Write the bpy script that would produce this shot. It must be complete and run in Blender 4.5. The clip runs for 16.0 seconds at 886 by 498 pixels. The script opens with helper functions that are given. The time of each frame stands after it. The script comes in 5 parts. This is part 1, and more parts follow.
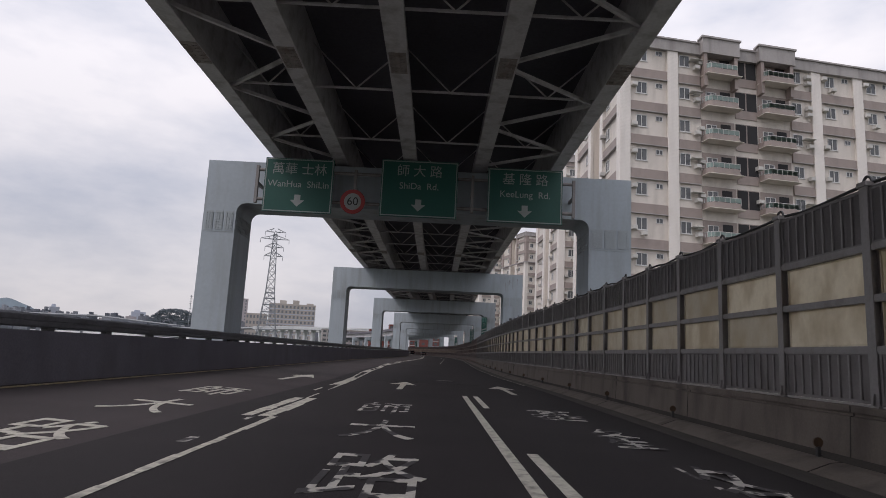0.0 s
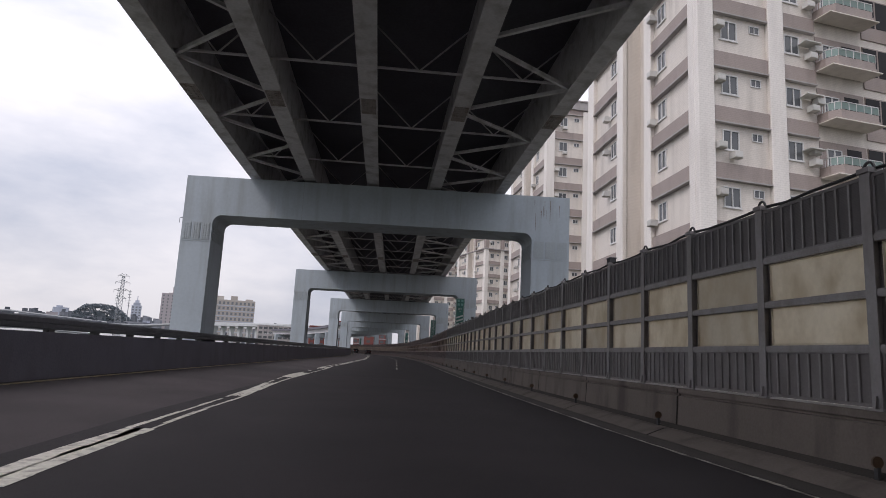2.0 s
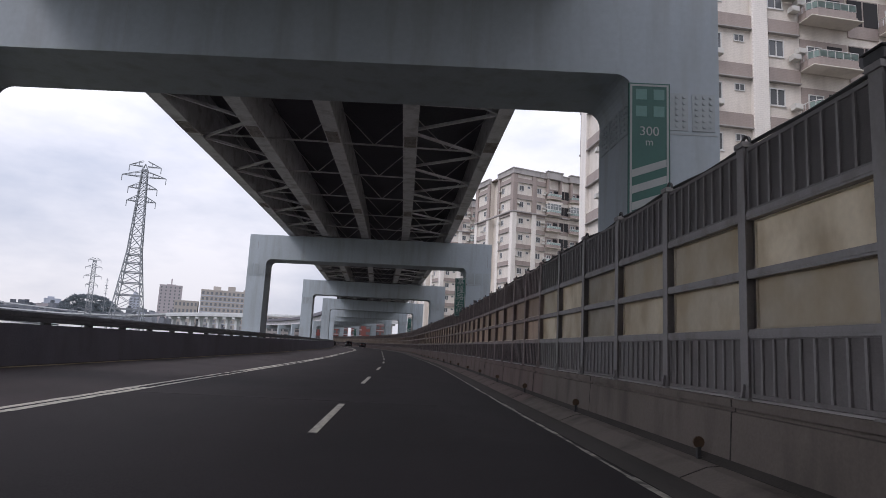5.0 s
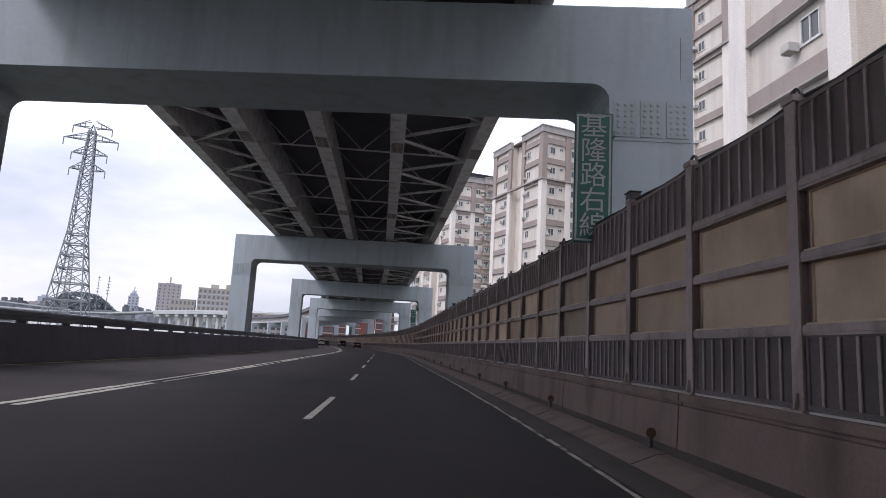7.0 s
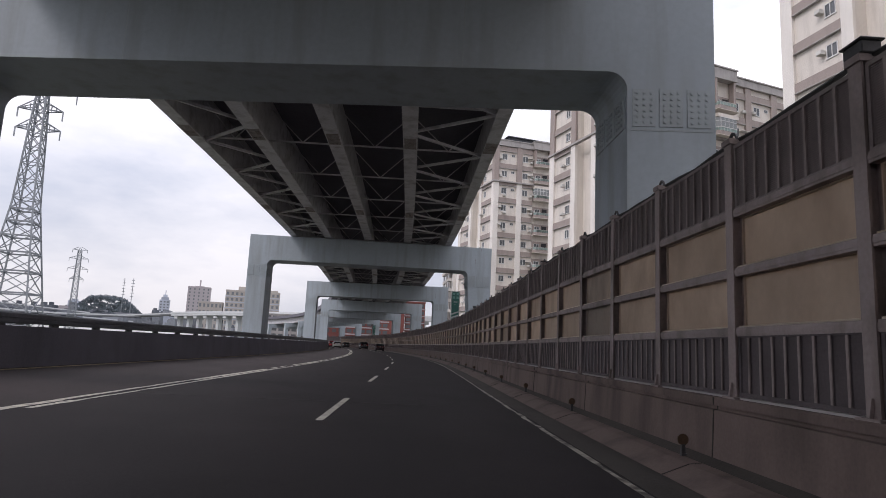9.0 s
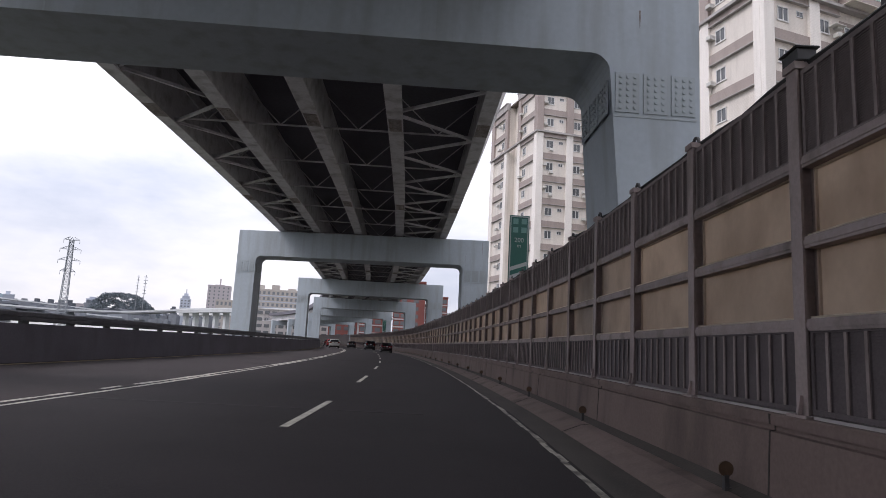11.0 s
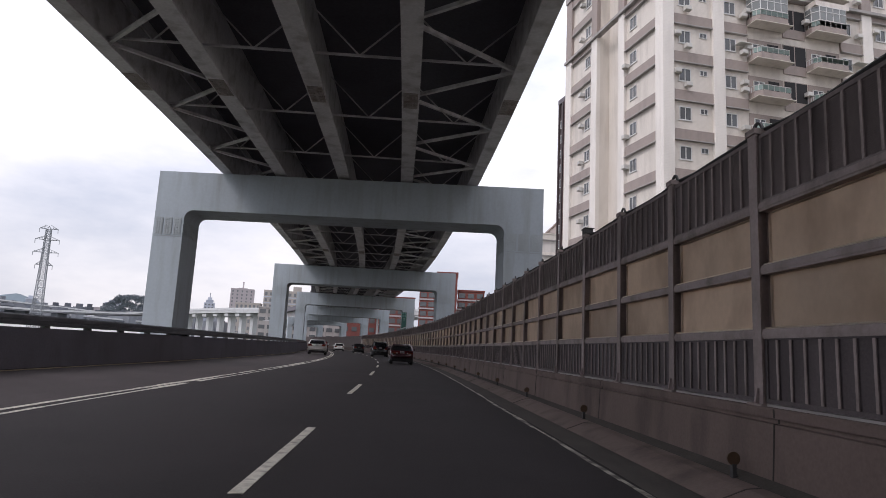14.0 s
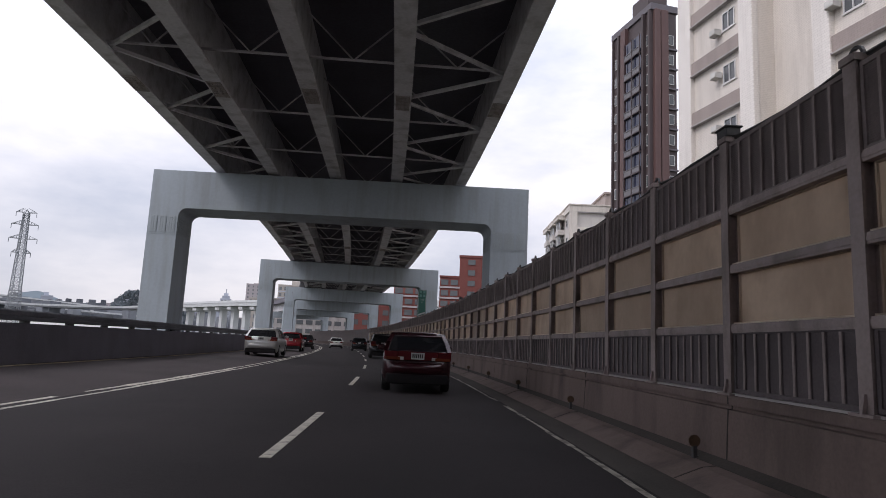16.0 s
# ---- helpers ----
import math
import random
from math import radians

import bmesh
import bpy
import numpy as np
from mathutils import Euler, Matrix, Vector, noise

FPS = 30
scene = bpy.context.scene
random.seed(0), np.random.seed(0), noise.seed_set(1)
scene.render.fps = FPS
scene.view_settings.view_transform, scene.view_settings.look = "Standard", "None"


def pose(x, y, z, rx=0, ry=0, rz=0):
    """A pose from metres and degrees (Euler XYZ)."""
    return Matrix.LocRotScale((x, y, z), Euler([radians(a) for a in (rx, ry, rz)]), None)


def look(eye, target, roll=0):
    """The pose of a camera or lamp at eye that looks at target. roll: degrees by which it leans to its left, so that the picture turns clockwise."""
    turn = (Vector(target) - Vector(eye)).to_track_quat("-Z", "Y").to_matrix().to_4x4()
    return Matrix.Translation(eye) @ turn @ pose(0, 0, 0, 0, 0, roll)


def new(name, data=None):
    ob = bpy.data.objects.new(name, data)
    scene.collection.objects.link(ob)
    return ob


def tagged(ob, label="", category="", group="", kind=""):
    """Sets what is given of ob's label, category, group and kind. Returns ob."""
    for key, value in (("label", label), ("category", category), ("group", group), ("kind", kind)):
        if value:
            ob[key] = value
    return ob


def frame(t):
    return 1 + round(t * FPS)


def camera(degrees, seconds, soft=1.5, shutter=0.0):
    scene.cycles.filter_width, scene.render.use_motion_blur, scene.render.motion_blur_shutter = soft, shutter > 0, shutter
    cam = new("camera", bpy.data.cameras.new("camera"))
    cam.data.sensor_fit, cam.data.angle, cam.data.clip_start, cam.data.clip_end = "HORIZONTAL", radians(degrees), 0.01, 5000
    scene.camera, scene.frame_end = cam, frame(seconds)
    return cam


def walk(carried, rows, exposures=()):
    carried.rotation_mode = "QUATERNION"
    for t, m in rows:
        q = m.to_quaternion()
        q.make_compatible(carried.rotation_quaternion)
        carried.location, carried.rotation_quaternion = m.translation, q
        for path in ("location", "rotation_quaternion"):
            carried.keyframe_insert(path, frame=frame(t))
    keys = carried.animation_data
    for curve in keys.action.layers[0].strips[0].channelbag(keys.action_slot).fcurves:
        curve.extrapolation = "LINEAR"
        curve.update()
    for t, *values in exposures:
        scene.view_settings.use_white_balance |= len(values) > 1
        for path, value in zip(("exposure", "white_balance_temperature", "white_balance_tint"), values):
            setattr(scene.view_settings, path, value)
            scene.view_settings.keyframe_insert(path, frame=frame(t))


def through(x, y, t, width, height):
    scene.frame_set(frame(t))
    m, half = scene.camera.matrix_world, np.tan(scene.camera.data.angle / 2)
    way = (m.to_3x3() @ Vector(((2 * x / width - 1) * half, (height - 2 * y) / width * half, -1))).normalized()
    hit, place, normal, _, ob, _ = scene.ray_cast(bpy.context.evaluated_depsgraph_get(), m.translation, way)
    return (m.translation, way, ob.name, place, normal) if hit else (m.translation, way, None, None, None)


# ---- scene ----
cam = camera(70.0, 16.0, 0.62)
ROWS = [  # seconds, x, y, z, pitch, roll, yaw
    (0.0, -0.000, 0.000, 1.118, 9.38, -2.87, 0.03),
    (0.5, -0.477, 6.203, 1.120, 9.18, -2.71, -0.61),
    (1.0, -0.665, 13.328, 1.113, 9.17, -2.74, -1.49),
    (1.5, -0.800, 20.301, 1.113, 9.19, -3.28, -3.06),
    (2.0, -0.929, 27.186, 1.112, 9.48, -2.87, -4.89),
    (2.5, -0.946, 33.955, 1.110, 8.99, -2.20, -6.18),
    (3.0, -0.592, 41.333, 1.113, 8.66, -2.46, -6.38),
    (3.5, -0.134, 48.639, 1.114, 8.63, -2.34, -5.93),
    (4.0, 0.232, 56.483, 1.113, 8.99, -1.92, -5.22),
    (4.5, 0.542, 64.274, 1.113, 8.58, -2.34, -4.67),
    (5.0, 0.753, 71.757, 1.113, 8.88, -2.95, -4.45),
    (5.5, 0.894, 79.015, 1.113, 9.00, -3.03, -4.47),
    (6.0, 1.022, 86.226, 1.113, 8.97, -2.90, -4.54),
    (6.5, 1.182, 93.568, 1.111, 8.94, -2.53, -4.50),
    (7.0, 1.425, 101.217, 1.111, 8.90, -3.07, -4.15),
    (7.5, 1.522, 109.123, 1.114, 8.66, -2.57, -3.56),
    (8.0, 1.542, 116.300, 1.100, 8.95, -2.75, -3.03),
    (8.5, 1.276, 124.059, 1.110, 8.79, -2.35, -2.13),
    (9.0, 1.200, 132.046, 1.113, 8.91, -2.69, -1.38),
    (9.5, 1.218, 140.157, 1.113, 8.37, -2.95, -1.09),
    (10.0, 1.272, 148.255, 1.113, 8.82, -3.01, -0.61),
    (10.5, 1.253, 156.235, 1.113, 8.99, -3.01, 0.01),
    (11.0, 1.098, 164.005, 1.113, 8.86, -2.98, 0.64),
    (11.5, 0.720, 171.474, 1.113, 8.50, -2.89, 1.13),
    (12.0, 0.034, 178.549, 1.109, 8.75, -2.99, 1.34),
    (12.5, -0.495, 185.628, 1.115, 8.52, -3.38, 1.67),
    (13.0, -0.993, 193.256, 1.114, 9.00, -3.26, 2.08),
    (13.5, -1.667, 200.981, 1.115, 8.53, -2.98, 2.65),
    (14.0, -2.504, 208.630, 1.113, 9.09, -2.82, 3.05),
    (14.5, -3.474, 215.877, 1.108, 8.89, -2.42, 3.21),
    (15.0, -4.277, 223.655, 1.114, 8.81, -2.81, 3.51),
    (15.5, -5.035, 231.261, 1.119, 8.60, -2.80, 4.17),
    (16.0, -5.898, 238.087, 1.113, 8.63, -2.65, 4.69),
]
walk(cam, [(t, pose(x, y, z, 90 + pitch, roll, yaw)) for t, x, y, z, pitch, roll, yaw in ROWS], [(t, ev + 0.04, kelvin, 20) for t, ev, kelvin in ((0, -0.3, 6550), (0.5, -0.25, 6650), (1, 0.08, 6650), (1.5, -0.04, 6500), (2, -0.06, 6450), (2.5, -0.02, 6450), (3, 0.06, 6400), (3.5, 0.22, 6400), (4, 0.04, 6300), (6.5, 0.06, 6250), (7, 0.26, 6200), (7.5, 0.25, 6150), (8.5, 0.14, 6350), (9, 0.1, 6450), (11.5, 0.3, 6350), (12.5, 0.16, 6400), (14.5, 0.16, 6450), (15.5, 0.14, 6400), (16, 0.04, 6400))])

# ---- light ----
world = bpy.data.worlds.new("overcast_sky")
scene.world = world
world.use_nodes = True
wn, wl = world.node_tree.nodes, world.node_tree.links
wn.clear()
w_out = wn.new("ShaderNodeOutputWorld")
w_bg = wn.new("ShaderNodeBackground")
w_sky = wn.new("ShaderNodeTexSky")
w_sky.sky_type, w_sky.sun_disc = "NISHITA", False
w_sky.sun_elevation, w_sky.sun_rotation = radians(55), radians(250)
w_sky.air_density, w_sky.dust_density = 1.0, 3.0
w_co = wn.new("ShaderNodeTexCoord")
w_map = wn.new("ShaderNodeMapping")
w_map.inputs["Scale"].default_value = (1.0, 1.0, 2.6)
w_noise = wn.new("ShaderNodeTexNoise")
w_noise.inputs["Scale"].default_value, w_noise.inputs["Detail"].default_value = 2.6, 6
w_noise.inputs["Roughness"].default_value = 0.55
w_ramp = wn.new("ShaderNodeValToRGB")
w_ramp.color_ramp.elements[0].position, w_ramp.color_ramp.elements[1].position = 0.36, 0.62
w_ramp.color_ramp.elements[0].color = (5.55, 6.1, 6.75, 1)
w_ramp.color_ramp.elements[1].color = (8.75, 8.95, 8.95, 1)
w_mix = wn.new("ShaderNodeMix")
w_mix.data_type = "RGBA"
w_mix.inputs["Factor"].default_value = 0.9
wl.new(w_co.outputs["Generated"], w_map.inputs["Vector"])
wl.new(w_map.outputs["Vector"], w_noise.inputs["Vector"])
wl.new(w_noise.outputs["Fac"], w_ramp.inputs["Fac"])
wl.new(w_sky.outputs["Color"], w_mix.inputs["A"])
wl.new(w_ramp.outputs["Color"], w_mix.inputs["B"])
# an overcast sky is brighter overhead than at the horizon
w_sep, w_grad, w_mul = wn.new("ShaderNodeSeparateXYZ"), wn.new("ShaderNodeMapRange"), wn.new("ShaderNodeVectorMath")
w_grad.inputs["To Min"].default_value, w_grad.inputs["To Max"].default_value = 0.86, 2.0
w_mul.operation = "SCALE"
wl.new(w_co.outputs["Generated"], w_sep.inputs["Vector"])
wl.new(w_sep.outputs["Z"], w_grad.inputs["Value"])
wl.new(w_mix.outputs["Result"], w_mul.inputs[0])
wl.new(w_grad.outputs["Result"], w_mul.inputs["Scale"])
wl.new(w_mul.outputs["Vector"], w_bg.inputs["Color"])
w_bg.inputs["Strength"].default_value = 0.105
wl.new(w_bg.outputs["Background"], w_out.inputs["Surface"])

sun = new("sun", bpy.data.lights.new("sun", "SUN"))
sun.data.energy, sun.data.angle, sun.data.color = 1.0, radians(18), (1.0, 0.96, 0.9)
sun.matrix_world = look((0, 0, 60), (32, 26, 60 - 42))
scene.view_settings.exposure = 0.0


# ---- materials ----
def mat(name, color, rough=0.7, metal=0.0, var=0.12, scale=1.5, fine=18.0, bump=0.15, stain=None, stain_amount=0.0, stain_scale=(0.5, 0.5, 0.12), each=0.0, spec=0.5, stain_range=(0.48, 0.72), tiles=None):
    """A surface with two scales of variation, streaky stains and fine relief; each: change of tone from piece to piece."""
    m = bpy.data.materials.new(name)
    m.use_nodes = True
    n, l = m.node_tree.nodes, m.node_tree.links
    b = n["Principled BSDF"]
    b.inputs["Roughness"].default_value, b.inputs["Metallic"].default_value = rough, metal
    b.inputs["Specular IOR Level"].default_value = spec
    geo = n.new("ShaderNodeNewGeometry")
    big, small = n.new("ShaderNodeTexNoise"), n.new("ShaderNodeTexNoise")
    big.inputs["Scale"].default_value, big.inputs["Detail"].default_value = scale, 4
    small.inputs["Scale"].default_value, small.inputs["Detail"].default_value = fine, 3
    for t in (big, small):
        l.new(geo.outputs["Position"], t.inputs["Vector"])
    add = n.new("ShaderNodeMath")
    add.operation = "ADD"
    l.new(big.outputs["Fac"], add.inputs[0])
    l.new(small.outputs["Fac"], add.inputs[1])
    rng = n.new("ShaderNodeMapRange")
    rng.inputs["From Min"].default_value, rng.inputs["From Max"].default_value = 0.6, 1.4
    rng.inputs["To Min"].default_value, rng.inputs["To Max"].default_value = 1 - var, 1 + var
    l.new(add.outputs[0], rng.inputs["Value"])
    tone = rng.outputs["Result"]
    if each:
        info = n.new("ShaderNodeObjectInfo")
        r2 = n.new("ShaderNodeMapRange")
        r2.inputs["To Min"].default_value, r2.inputs["To Max"].default_value = 1 - each, 1 + each
        l.new(info.outputs["Random"], r2.inputs["Value"])
        mul = n.new("ShaderNodeMath")
        mul.operation = "MULTIPLY"
        l.new(tone, mul.inputs[0])
        l.new(r2.outputs["Result"], mul.inputs[1])
        tone = mul.outputs[0]
    sc = n.new("ShaderNodeVectorMath")
    sc.operation = "SCALE"
    sc.inputs[0].default_value = color
    l.new(tone, sc.inputs["Scale"])
    out = sc.outputs["Vector"]
    if stain:
        mp = n.new("ShaderNodeMapping")
        mp.inputs["Scale"].default_value = stain_scale
        l.new(geo.outputs["Position"], mp.inputs["Vector"])
        st = n.new("ShaderNodeTexNoise")
        st.inputs["Scale"].default_value, st.inputs["Detail"].default_value = 2.0, 5
        l.new(mp.outputs["Vector"], st.inputs["Vector"])
        r3 = n.new("ShaderNodeMapRange")
        r3.inputs["From Min"].default_value, r3.inputs["From Max"].default_value = stain_range
        r3.inputs["To Max"].default_value = stain_amount
        l.new(st.outputs["Fac"], r3.inputs["Value"])
        mx = n.new("ShaderNodeMix")
        mx.data_type = "RGBA"
        l.new(r3.outputs["Result"], mx.inputs["Factor"])
        l.new(out, mx.inputs["A"])
        mx.inputs["B"].default_value = (*stain, 1)
        out = mx.outputs["Result"]
    if tiles:
        sep, com, sm = n.new("ShaderNodeSeparateXYZ"), n.new("ShaderNodeCombineXYZ"), n.new("ShaderNodeMath")
        l.new(geo.outputs["Position"], sep.inputs["Vector"])
        l.new(sep.outputs["X"], sm.inputs[0])
        l.new(sep.outputs["Y"], sm.inputs[1])
        l.new(sm.outputs[0], com.inputs["X"])
        l.new(sep.outputs["Z"], com.inputs["Y"])
        bk = n.new("ShaderNodeTexBrick")
        bk.inputs["Scale"].default_value, bk.inputs["Mortar Size"].default_value = 1.0, 0.012
        bk.inputs["Brick Width"].default_value, bk.inputs["Row Height"].default_value = tiles
        bk.inputs["Color1"].default_value, bk.inputs["Color2"].default_value, bk.inputs["Mortar"].default_value = (1, 1, 1, 1), (0.965, 0.965, 0.965, 1), (0.87, 0.865, 0.86, 1)
        l.new(com.outputs["Vector"], bk.inputs["Vector"])
        mt = n.new("ShaderNodeMix")
        mt.data_type, mt.blend_type = "RGBA", "MULTIPLY"
        mt.inputs["Factor"].default_value = 1.0
        l.new(out, mt.inputs["A"])
        l.new(bk.outputs["Color"], mt.inputs["B"])
        out = mt.outputs["Result"]
    l.new(out, b.inputs["Base Color"])
    if bump:
        bp = n.new("ShaderNodeBump")
        bp.inputs["Strength"].default_value, bp.inputs["Distance"].default_value = bump, 0.01
        l.new(small.outputs["Fac"], bp.inputs["Height"])
        l.new(bp.outputs["Normal"], b.inputs["Normal"])
    return m


def glass(name, color=(0.03, 0.035, 0.04), rough=0.08):
    m = bpy.data.materials.new(name)
    m.use_nodes = True
    b = m.node_tree.nodes["Principled BSDF"]
    b.inputs["Base Color"].default_value, b.inputs["Roughness"].default_value = (*color, 1), rough
    return m


def lamp(name, color, power):
    m = glass(name, color, 0.3)
    b = m.node_tree.nodes["Principled BSDF"]
    b.inputs["Emission Color"].default_value, b.inputs["Emission Strength"].default_value = (*color, 1), power
    return m


ASPHALT = mat("asphalt", (0.0190, 0.0149, 0.0165), 0.85, var=0.5, scale=0.5, fine=55, bump=0.5, stain=(0.0155, 0.0128, 0.0145), stain_amount=0.6, stain_scale=(0.35, 0.05, 0.3), spec=0.3)
OLD_ASPHALT = mat("older_asphalt", (0.053, 0.0435, 0.0455), 0.9, var=0.42, scale=0.4, fine=50, bump=0.5, stain=(0.040, 0.034, 0.036), stain_amount=0.6, stain_scale=(0.5, 0.04, 0.3), spec=0.3)
JOINT = mat("joint_filler", (0.025, 0.0205, 0.022), 0.9, var=0.25, scale=1.5, fine=30, stain=(0.018, 0.015, 0.016), stain_amount=0.8, stain_scale=(1, 1, 1))
PAINT_DULL = mat("dull_road_paint", (0.40, 0.375, 0.32), 0.8, var=0.25, scale=3, fine=30, bump=0.3, stain=(0.06, 0.055, 0.05), stain_amount=0.9, stain_scale=(2.0, 2.0, 2.0), stain_range=(0.44, 0.62))
PAINT = mat("road_paint", (0.56, 0.54, 0.47), 0.7, var=0.2, scale=4, fine=40, bump=0.3, stain=(0.12, 0.11, 0.10), stain_amount=0.8, stain_scale=(3.5, 3.5, 3.5))
PAINT_WORN = mat("worn_road_paint", (0.50, 0.48, 0.44), 0.75, var=0.2, scale=4, fine=40, bump=0.3, stain=(0.035, 0.032, 0.034), stain_amount=1.0, stain_scale=(1.7, 1.7, 1.7), stain_range=(0.465, 0.51))
YELLOW = mat("yellow_road_paint", (0.34, 0.27, 0.16), 0.75, var=0.2, scale=3, fine=30, stain=(0.10, 0.09, 0.08), stain_amount=0.7, stain_scale=(3, 3, 3))
CONCRETE = mat("concrete", (0.168, 0.141, 0.121), 0.85, var=0.16, scale=0.8, fine=30, bump=0.3, stain=(0.06, 0.05, 0.043), stain_amount=0.75, stain_scale=(0.8, 0.8, 0.22))
GUTTER = mat("dirty_gutter", (0.060, 0.052, 0.045), 0.9, var=0.25, scale=1.2, fine=30, bump=0.4, stain=(0.03, 0.027, 0.024), stain_amount=0.6, stain_scale=(1, 0.2, 1))
DARKCON = mat("sooty_concrete", (0.148, 0.140, 0.166), 0.9, var=0.2, scale=0.6, fine=24, bump=0.3, stain=(0.11, 0.105, 0.115), stain_amount=0.6, stain_scale=(0.8, 0.8, 0.3))
STEEL_PAINT = mat("pale_blue_steel_paint", (0.392, 0.444, 0.485), 0.55, var=0.07, scale=0.5, fine=9, bump=0.05, stain=(0.27, 0.285, 0.285), stain_amount=0.55, stain_scale=(1.2, 1.2, 0.14), each=0.04, spec=0.25)
GIRDER = mat("grey_girder_paint", (0.61, 0.60, 0.625), 0.6, var=0.15, scale=0.7, fine=12, bump=0.08, stain=(0.13, 0.11, 0.10), stain_amount=0.5, stain_scale=(1, 1, 1))
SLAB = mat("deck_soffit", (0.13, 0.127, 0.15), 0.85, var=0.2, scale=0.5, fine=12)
GALV = mat("galvanised_steel", (0.25, 0.236, 0.232), 0.5, 0.35, var=0.12, scale=2, fine=25, bump=0.05, stain=(0.12, 0.095, 0.08), stain_amount=0.5, stain_scale=(2, 2, 0.5))
GALV_OLD = mat("grimy_barrier_steel", (0.285, 0.232, 0.222), 0.6, 0.25, var=0.18, scale=1.6, fine=25, bump=0.08, stain=(0.095, 0.075, 0.062), stain_amount=0.75, stain_scale=(1.6, 1.6, 0.6), each=0.12)

def translucent_panel(name, color, stain, through):
    """A plastic sheet that lets some daylight through."""
    m = mat(name, color, 0.6, var=0.08, scale=1.2, fine=14, bump=0.04, stain=stain, stain_amount=0.75, stain_scale=(1.1, 1.1, 0.7), each=0.16, stain_range=(0.42, 0.68))
    n, l = m.node_tree.nodes, m.node_tree.links
    b = n["Principled BSDF"]
    tr, mix = n.new("ShaderNodeBsdfTranslucent"), n.new("ShaderNodeMixShader")
    l.new(b.inputs["Base Color"].links[0].from_socket, tr.inputs["Color"])
    mix.inputs["Fac"].default_value = through
    l.new(b.outputs["BSDF"], mix.inputs[1])
    l.new(tr.outputs["BSDF"], mix.inputs[2])
    l.new(mix.outputs["Shader"], n["Material Output"].inputs["Surface"])
    return m


BEIGE = translucent_panel("beige_translucent_panel", (0.70, 0.655, 0.56), (0.50, 0.43, 0.31), 0.55)
# darker, browner copy of BEIGE for the panels from station 64 on
BEIGE_BROWN = translucent_panel("brown_translucent_panel", (0.56, 0.475, 0.395), (0.40, 0.32, 0.25), 0.58)
LOUVRE_PALE = mat("pale_grey_louvre", (0.20, 0.185, 0.18), 0.65, 0.2, var=0.15, scale=3, fine=40, stain=(0.12, 0.105, 0.10), stain_amount=0.7, stain_scale=(2, 2, 0.6))
LOUVRE = mat("dark_grey_louvre", (0.19, 0.178, 0.176), 0.7, 0.2, var=0.15, scale=3, fine=40)
RAILSTEEL = mat("weathered_rail_steel", (0.13, 0.133, 0.148), 0.5, 0.3, var=0.25, scale=1.2, fine=12, stain=(0.06, 0.06, 0.065), stain_amount=0.6, stain_scale=(0.6, 0.6, 2))
LOUVRE_OLD = mat("sooty_louvre", (0.200, 0.165, 0.160), 0.7, 0.1, var=0.2, scale=3, fine=40, stain=(0.085, 0.070, 0.066), stain_amount=0.6, stain_scale=(2, 2, 0.6))
# lower band from station 64 on, about half as bright as the top band
LOUVRE_DARK = mat("dark_lower_louvre", (0.105, 0.087, 0.090), 0.75, 0.1, var=0.25, scale=3, fine=40, stain=(0.055, 0.045, 0.046), stain_amount=0.7, stain_scale=(0.6, 0.6, 0.6))
# very pale colour that paints the line of light at a panel's lower edge
LIT_EDGE = translucent_panel("painted_lit_edge", (0.80, 0.74, 0.64), (0.60, 0.52, 0.42), 0.6)
DARKSTEEL = mat("dark_steel", (0.06, 0.06, 0.062), 0.6, 0.2, var=0.2, scale=1.5, fine=15)
CABLE = mat("black_rubber", (0.02, 0.02, 0.02), 0.7)
TILE = mat("cream_tile", (0.685, 0.635, 0.575), 0.55, var=0.06, scale=0.25, fine=5, bump=0.1, stain=(0.40, 0.36, 0.32), stain_amount=0.4, stain_scale=(0.6, 0.6, 0.08), tiles=(0.24, 0.12))
TILE_WHITE = mat("white_tile", (0.77, 0.73, 0.68), 0.5, var=0.05, scale=0.25, fine=5, bump=0.1, stain=(0.50, 0.46, 0.42), stain_amount=0.35, stain_scale=(0.6, 0.6, 0.08), tiles=(0.30, 0.15))
TILE_BROWN = mat("mauve_brown_tile", (0.33, 0.275, 0.25), 0.6, var=0.08, scale=0.3, fine=5, bump=0.1, stain=(0.20, 0.17, 0.16), stain_amount=0.4, stain_scale=(0.6, 0.6, 0.1), tiles=(0.24, 0.12))
TILE_GREY = mat("grey_parapet", (0.36, 0.34, 0.33), 0.7, var=0.1, scale=0.3, fine=5, stain=(0.20, 0.19, 0.18), stain_amount=0.6, stain_scale=(0.6, 0.6, 0.1))
FRAME = mat("white_aluminium", (0.62, 0.62, 0.61), 0.4, 0.0, var=0.06)
PANE = glass("window_glass", (0.10, 0.108, 0.115), 0.06)
BALCONY_GLASS = glass("balcony_window_glass", (0.19, 0.205, 0.205), 0.08)
RAILGLASS = glass("green_rail_glass", (0.30, 0.40, 0.37), 0.12)
AC = mat("air_conditioner_casing", (0.55, 0.54, 0.51), 0.6, var=0.1, scale=6, fine=30, each=0.12)
# near-black colour that paints the shade inside door and stair openings
DARK = mat("painted_recess_shade", (0.03, 0.03, 0.032), 0.9)
GREEN = mat("green_sign_face", (0.010, 0.085, 0.068), 0.45, var=0.08, scale=1.5, fine=20, bump=0.0)
WHITE = mat("white_reflective", (0.30, 0.325, 0.32), 0.5, var=0.08, scale=3, fine=20, bump=0.0)
RED = mat("red_reflective", (0.30, 0.03, 0.03), 0.5, var=0.08)
BLACK = mat("black_paint", (0.012, 0.012, 0.013), 0.5, var=0.1)
